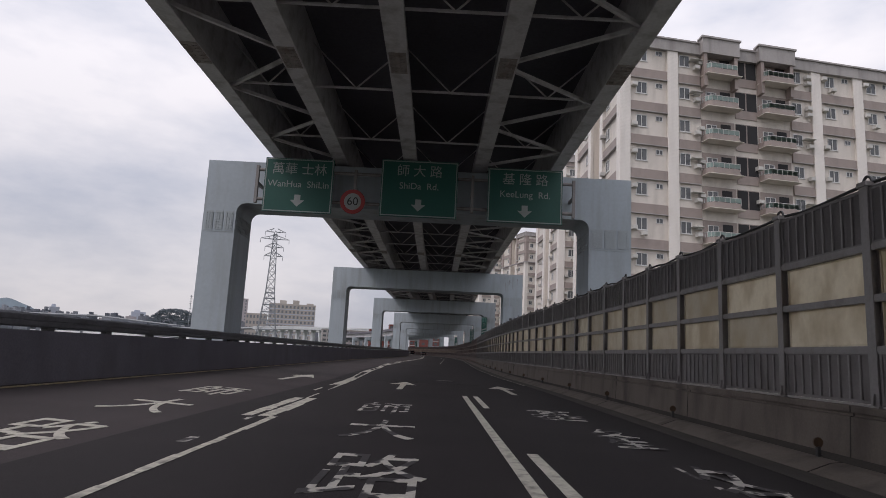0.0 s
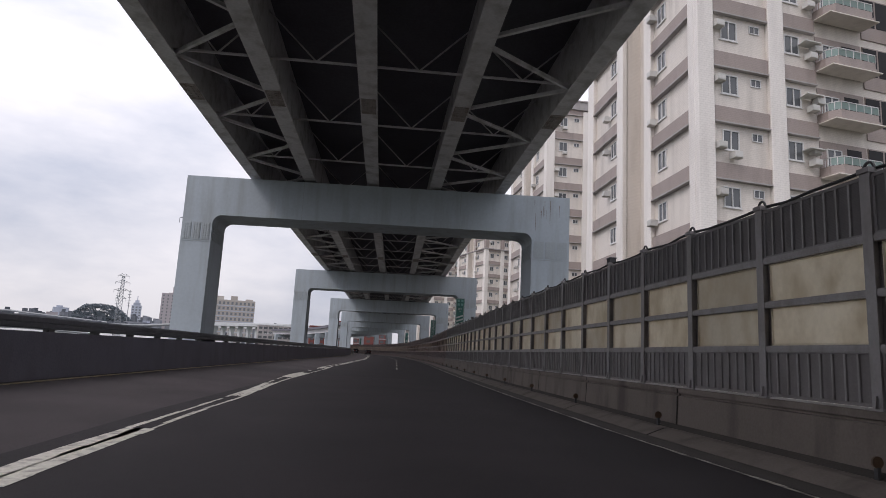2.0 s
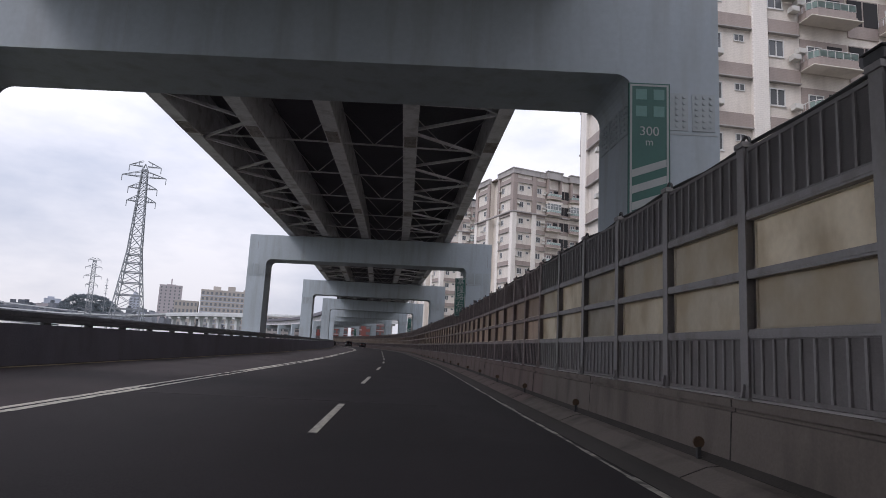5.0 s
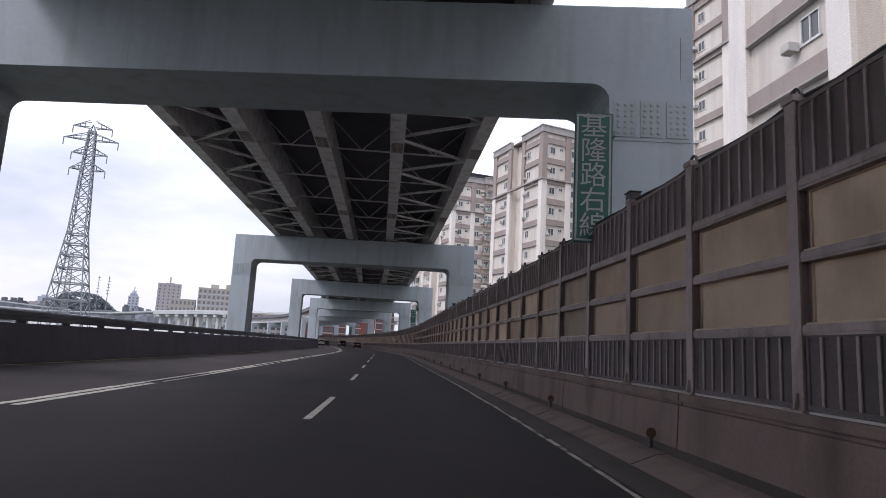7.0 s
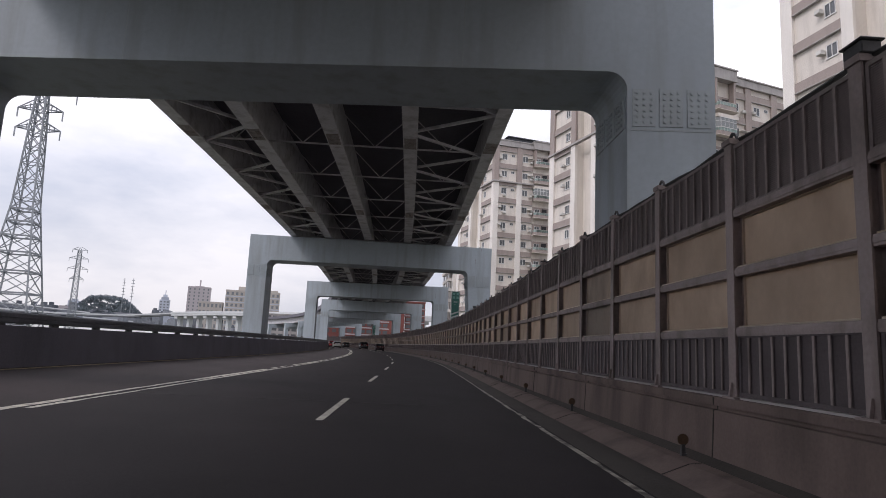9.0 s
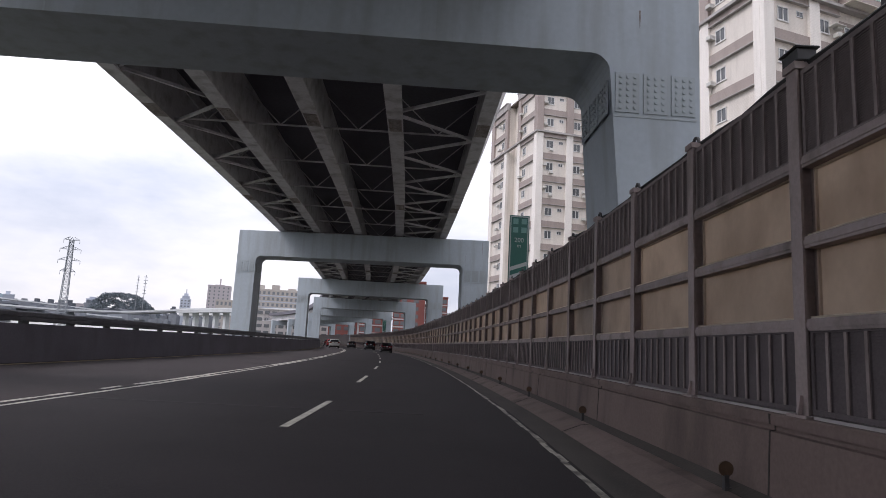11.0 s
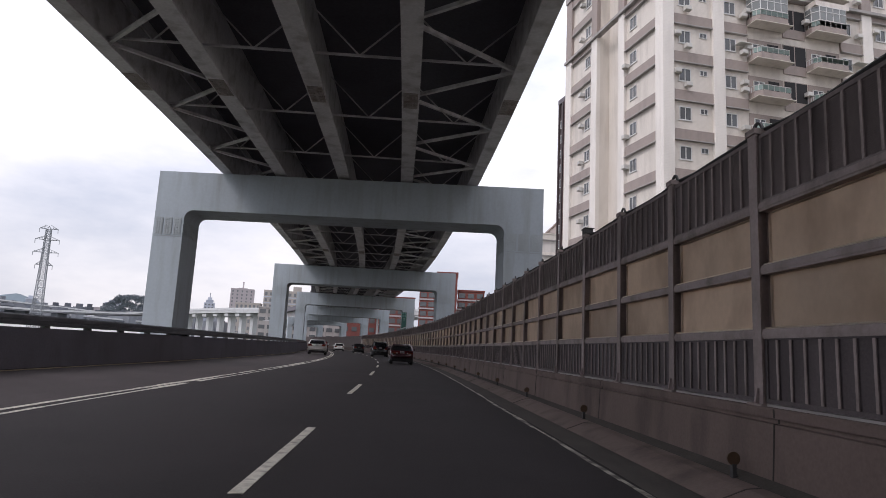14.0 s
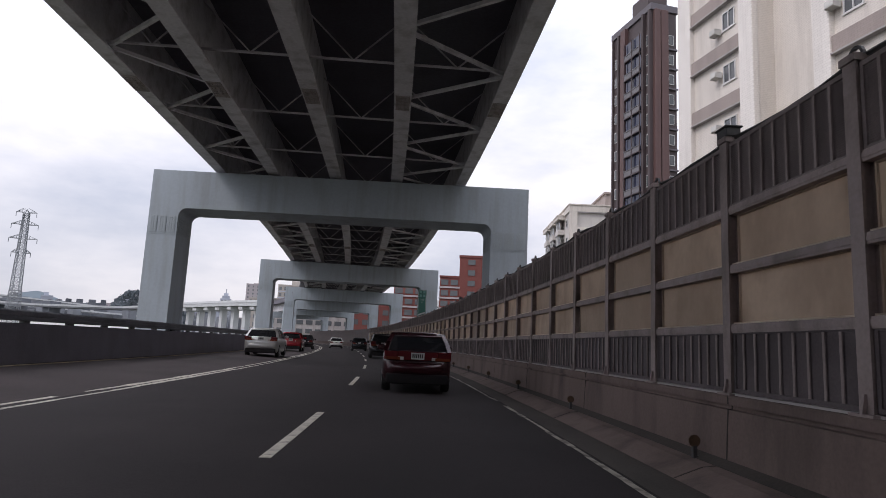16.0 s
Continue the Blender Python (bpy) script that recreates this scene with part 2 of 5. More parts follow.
LAND = mat("river_land", (0.10, 0.105, 0.08), 0.95, var=0.35, scale=0.02, fine=0.4, bump=0.4, stain=(0.15, 0.145, 0.13), stain_amount=0.8, stain_scale=(0.02, 0.02, 0.02))


# ---- mesh helpers ----
def mesh_of(name, bm, *mats, smooth=False):
    me = bpy.data.meshes.new(name)
    bm.normal_update()
    bm.to_mesh(me)
    bm.free()
    for m in mats:
        me.materials.append(m)
    if smooth:
        for p in me.polygons:
            p.use_smooth = True
    return me


def part(name, data, material=None, parent=None, label="", at=None):
    """Links a bmesh or a shared mesh as one object under a thing or a part."""
    if isinstance(data, bmesh.types.BMesh):
        data = mesh_of(name, data, material)
    ob = new(name, data)
    if parent:
        ob.parent = parent
    if at is not None:
        ob.matrix_basis = at
    return tagged(ob, label)


def box(bm, x0, x1, y0, y1, z0, z1, bevel=0.0):
    v = [bm.verts.new((x, y, z)) for z in (z0, z1) for x, y in ((x0, y0), (x1, y0), (x1, y1), (x0, y1))]
    fs = [bm.faces.new([v[i] for i in q]) for q in ((3, 2, 1, 0), (4, 5, 6, 7), (0, 1, 5, 4), (1, 2, 6, 5), (2, 3, 7, 6), (3, 0, 4, 7))]
    if bevel:
        es = {e for f in fs for e in f.edges}
        bmesh.ops.bevel(bm, geom=list(es), offset=bevel, segments=1, affect="EDGES")
    return bm


def boxes(*dims, bevel=0.0):
    bm = bmesh.new()
    for d in dims:
        box(bm, *d, bevel=bevel)
    return bm


def bar(bm, a, b, w, h=None):
    """A square bar from a to b."""
    a, b = Vector(a), Vector(b)
    d = (b - a).normalized()
    side = d.cross(Vector((0, 0, 1)))
    side = side.normalized() if side.length > 0.01 else Vector((1, 0, 0))
    up = side.cross(d).normalized()
    h = h or w
    ring = [(-w / 2, -h / 2), (w / 2, -h / 2), (w / 2, h / 2), (-w / 2, h / 2)]
    va = [bm.verts.new(a + side * i + up * j) for i, j in ring]
    vb = [bm.verts.new(b + side * i + up * j) for i, j in ring]
    for i in range(4):
        bm.faces.new((va[i], va[(i + 1) % 4], vb[(i + 1) % 4], vb[i]))
    bm.faces.new(va[::-1])
    bm.faces.new(vb)


def tube(bm, a, b, r0, r1=None, n=10):
    a, b = Vector(a), Vector(b)
    r1 = r0 if r1 is None else r1
    m = (b - a).to_track_quat("Z", "Y").to_matrix()
    va, vb = [], []
    for i in range(n):
        c = Vector((math.cos(i * 2 * math.pi / n), math.sin(i * 2 * math.pi / n), 0))
        va.append(bm.verts.new(a + m @ (c * r0)))
        vb.append(bm.verts.new(b + m @ (c * r1)))
    for i in range(n):
        bm.faces.new((va[i], va[(i + 1) % n], vb[(i + 1) % n], vb[i]))
    bm.faces.new(va[::-1])
    bm.faces.new(vb)


def plate(bm, pts, y0, y1):
    """A flat outline in x and z, given thickness along y."""
    a = [bm.verts.new((x, y0, z)) for x, z in pts]
    b = [bm.verts.new((x, y1, z)) for x, z in pts]
    n = len(pts)
    for i in range(n):
        bm.faces.new((a[i], b[i], b[(i + 1) % n], a[(i + 1) % n]))
    fs = [bm.faces.new(a), bm.faces.new(b[::-1])]
    bm.normal_update()
    bmesh.ops.triangulate(bm, faces=fs)
    bmesh.ops.recalc_face_normals(bm, faces=bm.faces)


# ---- the line of the road ----
PORTALS = [  # x, y, turn
    (-1.23, 23.30, 0.22), (-1.67, 53.25, -2.16), (-1.53, 83.21, -4.92), (-1.20, 113.35, -6.63), (-1.80, 143.51, -3.99), (-2.80, 174.00, 3.96), (-4.81, 203.90, -1.36), (-8.03, 234.08, 3.13), (-12.67, 264.13, 6.99), (-19.23, 294.54, 14.26), (-26.75, 323.94, 19.20),
]
heads = [17, 21, 26, 32, 38, 44]
knots = [Vector((x, y)) for x, y, _ in PORTALS]
knots = [knots[0] + (knots[0] - knots[1]) * k for k in (3, 2, 1)] + knots
for h in heads:
    knots.append(knots[-1] + Vector((-math.sin(radians(h)), math.cos(radians(h)))) * 30.2)
LINE = []
for i in range(len(knots) - 1):
    a, b, c, d = knots[max(i - 1, 0)], knots[i], knots[i + 1], knots[min(i + 2, len(knots) - 1)]
    for k in range(30):
        t = k / 30
        LINE.append(0.5 * (2 * b + (c - a) * t + (2 * a - 5 * b + 4 * c - d) * t * t + (3 * b - a - 3 * c + d) * t ** 3))
LINE.append(knots[-1])
STATION = [0.0]
for i in range(1, len(LINE)):
    STATION.append(STATION[-1] + (LINE[i] - LINE[i - 1]).length)
STATION = np.array(STATION) - STATION[90]
LX, LY = np.array([p.x for p in LINE]), np.array([p.y for p in LINE])
# the carriageway wanders a little from the viaduct's line
DRIFT_S = (-80, 0, 15, 30, 60, 110, 125, 140, 153, 163, 173, 185, 200, 212, 225, 500)
DRIFT_U = (0.3, 0.1, -0.25, -0.15, 0.0, 0.0, 0.05, 0.2, 0.38, 0.34, 0.26, 0.12, -0.1, -0.08, 0.0, 0.0)


def road_z(u):
    """Height of the carriageway: the outer lane is banked, the kerb side falls to the gutter."""
    return max(0.0, (-2.9 - u) * 0.0514) - max(0.0, u - 3.2) * 0.04


def centre(s):
    return Vector((np.interp(s, STATION, LX), np.interp(s, STATION, LY)))


def heading(s):
    return (centre(s + 1.5) - centre(s - 1.5)).normalized()


def at(s, u, z=0.0, road=True):
    """The point at station s, u metres to the right of the line."""
    d = heading(s)
    if road:
        u = u + float(np.interp(s, DRIFT_S, DRIFT_U)) * min(1.0, max(0.0, (u + 6.4) / 3.0))
    p = centre(s) + Vector((d.y, -d.x)) * u
    return Vector((p.x, p.y, z))


def stand(s, u, z=0.0, road=True):
    """A pose there, whose y runs along the road."""
    p, d = at(s, u, z, road), at(s + 0.5, u, z, road) - at(s - 0.5, u, z, road)
    return Matrix.Translation(p) @ Matrix.Rotation(math.atan2(-d.x, d.y), 4, "Z")


def sweep(profile, s0, s1, step=3.0, road=True, closed=True):
    """A profile of (u, z) drawn along the road."""
    n = max(1, round((s1 - s0) / step))
    bm = bmesh.new()
    rings = []
    for i in range(n + 1):
        s = s0 + (s1 - s0) * i / n
        rings.append([bm.verts.new(at(s, u, z, road)) for u, z in profile])
    k = len(profile)
    for i in range(n):
        for j in range(k if closed else k - 1):
            bm.faces.new((rings[i][j], rings[i][(j + 1) % k], rings[i + 1][(j + 1) % k], rings[i + 1][j]))
    if closed:
        bm.faces.new(rings[0][::-1])
        bm.faces.new(rings[-1])
    bmesh.ops.recalc_face_normals(bm, faces=bm.faces)
    return bm


def slab(u0, u1, z0, z1):
    return [(u0, z0), (u1, z0), (u1, z1), (u0, z1)]


S_BACK, S_END = -75.0, 405.0

# ---- ground and road ----
bm = bmesh.new()
bmesh.ops.create_grid(bm, x_segments=40, y_segments=40, size=4500)
for v in bm.verts:
    v.co.z = -7.0
tagged(part("ground", bm, LAND), "flat riverside land with grass and bare earth", "ground", kind="structure")
bm = sweep([(-6.6, -0.9), (5.5, -0.9), (5.5, -0.092), (3.2, 0.0), (-2.9, 0.0), (-6.6, 0.19)], S_BACK, S_END)
bm.faces.ensure_lookup_table()
for f in bm.faces[:-2]:
    if f.index % 6 == 4:
        f.material_index = 1
road = tagged(part("road", mesh_of("road", bm, ASPHALT, OLD_ASPHALT)), "dark worn asphalt carriageway of an elevated expressway", "road", kind="structure")


# ---- road markings ----
PATCH = mat("worn_patch", (0.16, 0.15, 0.14), 0.9, var=0.3, scale=5, fine=30, bump=0.4, stain=(0.04, 0.036, 0.038), stain_amount=1.0, stain_scale=(2.5, 2.5, 2.5), stain_range=(0.44, 0.56))
def stripe(name, u0, u1, s0, s1, material=PAINT, step=2.0, label=""):
    return part(name, sweep(slab(u0, u1, road_z(u0) - 0.02, road_z(u0) + 0.006), s0, s1, step), material, road, label)


def worn_stripe(name, u0, u1, s0, s1, gaps, label="", material=PAINT):
    """A painted line with bites worn out of its edges."""
    bm = bmesh.new()
    s = s0
    while s < s1:
        k = random.uniform(0.35, 1.1)
        if random.random() > gaps:
            bite, nick, e = random.uniform(0, 0.04) * (gaps > 0), random.uniform(0, 0.04) * (gaps > 0), min(s + k, s1)
            (a0, b0), (a1, b1) = ((u0(t), u1(t)) if callable(u0) else (u0, u1) for t in (s, e))
            ring = [(s, a0 + bite), (s, b0 - nick), (e, b1 - nick), (e, a1 + bite)]
            bm.faces.new([bm.verts.new(at(t, u, road_z(u) + 0.006)) for t, u in ring])
        s += k
    return part(name, bm, material, road, label)


worn_stripe("edge_line", 4.72, 4.84, 4, S_END, 0.015, "dull white edge line along the kerb", PAINT_DULL)
stripe("edge_line", -6.42, -6.3, S_BACK, S_END, YELLOW, label="faded yellow edge line")
worn_stripe("solid_line", -2.08, -1.95, S_BACK, -13, 0.75, "nearly worn away white line", PAINT_WORN)
worn_stripe("solid_line", -2.26, -2.03, -13, -9, 0.02, "broad worn white line")
worn_stripe("solid_line", -1.78, -1.64, S_BACK, -13, 0.002, "solid white line")
worn_stripe("solid_line", -1.98, -1.72, -13, -9, 0.03, "broad worn white line")


def outer(s):
    return float(np.interp(s, (-9, 2, 10, 15, 20, 26, 30, 38, 44, 50, 56), (-2.36, -2.40, -2.60, -2.50, -2.60, -2.90, -3.06, -2.97, -3.16, -3.12, -3.0)))


def inner(s):
    return float(np.interp(s, (-9, 2, 10, 18, 26, 31, 41, 46, 54, 56), (-1.92, -2.06, -2.15, -2.18, -2.48, -2.50, -2.50, -2.72, -2.64, -2.6)))


WORN_FAR, q, wear = [], 55.0, random.Random(17)
while q < S_END:
    long = wear.uniform(4.5, 9.5)
    WORN_FAR.append((q, min(q + long, S_END), 0.13, wear.uniform(0.02, 0.2), 0.02) if len(WORN_FAR) % 2 else (q, min(q + long, S_END), 0.185, 0.01, 0.02))
    q += long
# the double line between broad repainted stretches and thin worn ones: start, end, width of each half, wear of the outer and inner half
for a, b, w, wear_out, wear_in in ((-9, -3.2, 0.10, 0.45, 0.1), (-3.2, 2.3, 0.22, 0.02, 0.12), (2.3, 9.0, 0.12, 0.10, 0.03), (9.0, 12.5, 0.27, 0.02, 0.03), (12.5, 18.4, 0.11, 0.2, 0.06), (18.4, 24.0, 0.20, 0.02, 0.04), (24.0, 28.2, 0.12, 0.3, 0.02), (28.2, 33.2, 0.28, 0.0, 0.0), (33.2, 40.5, 0.12, 0.5, 0.06), (40.5, 44.2, 0.25, 0.0, 0.02), (44.2, 49.5, 0.13, 0.03, 0.03), (49.5, 55, 0.17, 0.02, 0.02), *WORN_FAR):
    worn_stripe("solid_line", outer, lambda q, w=w: outer(q) + w, a, b, wear_out, "broad worn white line" if w > 0.18 else "thin worn white line")
    worn_stripe("solid_line", lambda q, w=w: inner(q) - w, inner, a, b, wear_in, "broad worn white line" if w > 0.18 else "thin worn white line")
for k in range(1, 40):
    s = 36.05 + 10.27 * k
    part("dash", sweep(slab(1.35, 1.46, -0.02, 0.006), s, s + 3.9, 1.3), PAINT, road, "white lane dash")
stripe("solid_line", 1.60, 1.73, S_BACK, -5.7, label="solid white lane line")
for s in (-29.3, -19.3, -9.3):
    stripe("dash", 1.90, 2.03, s, s + 3.7, label="white lane dash beside the solid line")


def lettering(name, text, size, material, parent, m, label="", depth=0.004, stretch=1.0):
    """Text as a flat mesh under its thing, centred on the pose m."""
    cu = bpy.data.curves.new(name, "FONT")
    cu.body, cu.size, cu.align_x, cu.align_y, cu.extrude = text, size, "CENTER", "CENTER", depth
    tmp = bpy.data.objects.new("text", cu)
    me = bpy.data.meshes.new_from_object(tmp)
    bpy.data.objects.remove(tmp)
    me.name = name
    me.materials.clear()
    me.materials.append(material)
    me.transform(Matrix.Diagonal((1, stretch, 1, 1)))
    ob = part(name, me, None, parent, label, m)
    return ob


def banked(s, u):
    """A pose on the carriageway, tilted with the banked lane."""
    return stand(s, u, road_z(u) + 0.004) @ Matrix.Rotation(math.atan(0.0514) if u < -2.9 else 0.0, 4, "Y")


def road_arrow(s, u, bend):
    """A lane arrow; bend: sideways shift of its head."""
    bm = bmesh.new()
    rows = [(0.0, -0.09, 0.09), (2.0, -0.09 + bend * 0.3, 0.09 + bend * 0.3), (2.9, -0.11 + bend * 0.8, 0.11 + bend * 0.8)]
    v = [[bm.verts.new((x, y, 0.006)) for x in (p, q)] for y, p, q in rows]
    for p, q in zip(v[:-1], v[1:]):
        bm.faces.new((p[0], p[1], q[1], q[0]))
    tip, lft, rgt = (bm.verts.new((x + bend, y, 0.006)) for x, y in ((0.02, 4.8), (-0.46, 2.95), (0.44, 2.75)))
    bm.faces.new((v[2][0], v[2][1], tip))
    bm.faces.new((lft, v[2][0], tip))
    bm.faces.new((v[2][1], rgt, tip))
    return part("lane_arrow", bm, PAINT, road, "white painted lane arrow", banked(s, u))


for u, word, s0, step in ((-4.0, "師大路", -9.0, 3.6), (-0.14, "師大路", -10.6, 3.4), (3.28, "基隆路", -10.3, 3.4)):
    for i, ch in enumerate(word):
        lettering("road_lettering", ch, 1.1, PAINT if u < -1 else PAINT_WORN, road, banked(s0 - step * i, u + 0.18 * i), "white painted road lettering" if u < -1 else "badly worn white road lettering", 0.002, 2.2)
road_arrow(-3.0, -4.0, 0.15)
road_arrow(-4.1, -0.20, 0.0)
road_arrow(-4.0, 3.25, -0.05)
bm = bmesh.new()
tube(bm, (0, 0, -0.02), (0, 0, 0.006), 0.36, n=24)
for v in bm.verts:
    v.co.x *= 1 + 0.12 * math.sin(v.co.y * 23)
part("manhole_cover", bm, PATCH, road, "worn round cover with a pale patched rim", stand(3.5, 1.4))
part("gutter", sweep([(4.86, road_z(4.86) - 0.02), (5.40, road_z(5.40) - 0.02), (5.40, road_z(5.40) + 0.004), (4.86, road_z(4.86) + 0.004)], S_BACK, S_END), GUTTER, road, "dirty gutter along the kerb")
# expansion joint across the carriageway
for k in range(-2, 14):
    part("expansion_joint", boxes((-2.8, 3.2, -0.05, 0.05, -0.02, 0.003)), JOINT, road, at=stand(30.1 * k + 0.9, 0))

# ---- parapet on the river side ----
parapet = tagged(part("parapet_wall", sweep([(-6.78, -0.9), (-6.58, -0.9), (-6.56, 0.22), (-6.62, 1.165), (-6.76, 1.165)], S_BACK, S_END), DARKCON), "soot-black concrete parapet with a steel rail on top", "parapet", kind="structure")
part("rail", sweep([(-6.75, 1.222), (-6.62, 1.222), (-6.59, 1.25), (-6.59, 1.33), (-6.605, 1.345), (-6.59, 1.36), (-6.59, 1.45), (-6.62, 1.485), (-6.75, 1.485), (-6.78, 1.45), (-6.78, 1.25)], S_BACK, S_END), RAILSTEEL, parapet, "dark steel box rail")
bm = boxes((-0.06, 0.06, -0.13, 0.13, -0.01, 0.075))
rail_post = mesh_of("rail_post", bm, DARKSTEEL)
for k in range(174):
    part("rail_post", rail_post, None, parapet, at=stand(-60 + 2.24 * k, -6.69, 1.165))

# ---- noise barrier on the city side ----
BAY, U_WALL = 2.0145, 6.08
POSTS, run = [], 0.0
prev = at(-60, 6.02)
for i in range(1, 3901):
    q = at(-60 + 0.1 * i, 6.02)
    step_len = (q - prev).length
    if run % BAY + step_len >= BAY:
        POSTS.append(-60 + 0.1 * (i - 1) + 0.1 * (BAY - run % BAY) / step_len)
    run, prev = run + step_len, q
FACE_LINE = [(5.93, 0.652), (5.975, 0.645), (5.975, 0.608), (5.93, 0.60), (5.905, 0.095), (5.88, 0.066), (5.80, 0.05), (5.66, 0.035), (5.37, -0.078)]
CONCRETE_OLD = mat("brown_grimy_concrete", (0.168, 0.124, 0.110), 0.88, var=0.18, scale=0.8, fine=30, bump=0.3, stain=(0.06, 0.046, 0.040), stain_amount=0.75, stain_scale=(0.8, 0.8, 0.22))
BASE_PROFILE = [(5.36, -0.9), (6.36, -0.9), (6.36, 0.74), (5.945, 0.74), (5.93, 0.725)] + FACE_LINE
base = tagged(part("barrier_base", sweep(BASE_PROFILE, S_BACK, 64), CONCRETE), "stained concrete kerb and base wall below the noise barrier", "wall", kind="structure")
base_far = tagged(part("barrier_base", sweep(BASE_PROFILE, 64, S_END), CONCRETE_OLD), "brown grimy concrete kerb and base wall below the noise barrier", "wall", kind="structure")
bm = bmesh.new()
plate(bm, [(5.922, 0.735)] + [(u - 0.006, z + 0.004) for u, z in FACE_LINE] + [(5.40, -0.12), (5.85, -0.09), (5.95, -0.02), (5.99, 0.5), (5.99, 0.7)], -0.009, 0.009)
seam = mesh_of("joint", bm, mat("dirt_filled_joint", (0.05, 0.042, 0.038), 0.95, var=0.2))
for k in range(-26, 48):
    part("joint", seam, None, base if 75.2 + 5.03 * k < 64 else base_far, at=stand(75.2 + 5.03 * k, 5.87) @ Matrix.Translation((-5.87, 0, 0)))
# dark strip along the corner between base wall and kerb
for owner, a, b in ((base, S_BACK, 64), (base_far, 64, S_END)):
    part("dark_foot_line", sweep([(5.902, 0.115), (5.80, 0.056), (5.79, 0.03), (5.92, 0.08)], a, b), GUTTER, owner, "dark strip along the foot of the wall")
# post: an H section with a foot plate and a cap
bm = boxes((-0.07, -0.05, -0.075, 0.075, 0, 2.72), (0.05, 0.07, -0.075, 0.075, 0, 2.72), (-0.05, 0.05, -0.012, 0.012, 0, 2.70), (-0.12, 0.1, -0.13, 0.13, 0, 0.02), (-0.09, 0.09, -0.09, 0.09, 2.70, 2.76))
bar(bm, (-0.1, 0, 0.02), (-0.075, 0, 0.16), 0.03)
POST = mesh_of("post", bm, GALV)
hb = BAY / 2 - 0.075


def frame_panel(z0, z1, edge=0.05):
    return boxes((-0.04, 0.04, -hb, hb, z0, z0 + edge), (-0.04, 0.04, -hb, hb, z1 - edge, z1), (-0.04, 0.04, -hb, -hb + edge, z0 + edge, z1 - edge), (-0.04, 0.04, hb - edge, hb, z0 + edge, z1 - edge))


def louvre(z0, z1, ribs):
    """A framed band with upright ribs before small slanted slats."""
    bm = frame_panel(z0, z1, 0.04)
    box(bm, 0.0, 0.03, -hb + 0.03, hb - 0.03, z0 + 0.03, z1 - 0.03)
    for i in range(1, ribs):
        y = -hb + (2 * hb) * i / ribs
        box(bm, -0.038, -0.004, y - 0.02, y + 0.02, z0 + 0.04, z1 - 0.04)
    k = int((z1 - z0) / 0.021)
    for i in range(1, k):
        z = z0 + 0.03 + (z1 - z0 - 0.06) * i / k
        bm.faces.new([bm.verts.new(p) for p in ((-0.030, -hb + 0.04, z - 0.007), (-0.030, hb - 0.04, z - 0.007), (-0.022, hb - 0.04, z + 0.011), (-0.022, -hb + 0.04, z + 0.011))])
    return bm


def louvre_mesh(z0, z1, face):
    bm = louvre(z0, z1, 9)
    n = len(bm.faces)
    for i in range(1, 9):
        y = -hb + 2 * hb * i / 9
        box(bm, -0.046, -0.036, y - 0.016, y + 0.016, z0 + 0.04, z1 - 0.04)
    bm.faces.ensure_lookup_table()
    for f in bm.faces[n:]:
        f.material_index = 1
    return mesh_of("louvre_panel", bm, face, GALV)


LOW = louvre_mesh(0.03, 0.66, LOUVRE_PALE)
TOP = louvre_mesh(1.96, 2.68, LOUVRE)
LOW_OLD, TOP_OLD = LOW.copy(), TOP.copy()
LOW_OLD.materials[0], TOP_OLD.materials[0] = LOUVRE_DARK, LOUVRE_OLD
LOW_OLD.materials[1] = TOP_OLD.materials[1] = GALV_OLD
POST_OLD = POST.copy()
POST_OLD.materials[0] = GALV_OLD
RAIL = mesh_of("rail", boxes((-0.055, 0.055, -hb, hb, -0.045, 0.045), (-0.062, -0.055, -hb, hb, -0.02, 0.02)), GALV)
bm = boxes((0.022, 0.06, -hb + 0.02, hb - 0.02, 0.0, 0.54))
bm.normal_update()
face = [f for f in bm.faces if f.normal.x < -0.9]
bmesh.ops.inset_region(bm, faces=face, thickness=0.028)
bmesh.ops.inset_region(bm, faces=face, thickness=0.004, depth=-0.02)
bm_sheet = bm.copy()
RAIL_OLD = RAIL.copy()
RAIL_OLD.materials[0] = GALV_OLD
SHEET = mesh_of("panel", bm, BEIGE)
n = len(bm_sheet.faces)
# strip added at the foot of the panel to carry the painted light line
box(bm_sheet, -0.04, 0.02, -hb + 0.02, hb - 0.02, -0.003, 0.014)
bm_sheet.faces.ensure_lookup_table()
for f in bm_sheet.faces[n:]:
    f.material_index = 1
SHEET_BROWN = mesh_of("panel", bm_sheet, BEIGE_BROWN, LIT_EDGE)
SILL = mesh_of("sill", boxes((-0.065, 0.05, -hb, hb, 0.0, 0.022)), TILE_GREY)
barrier = None
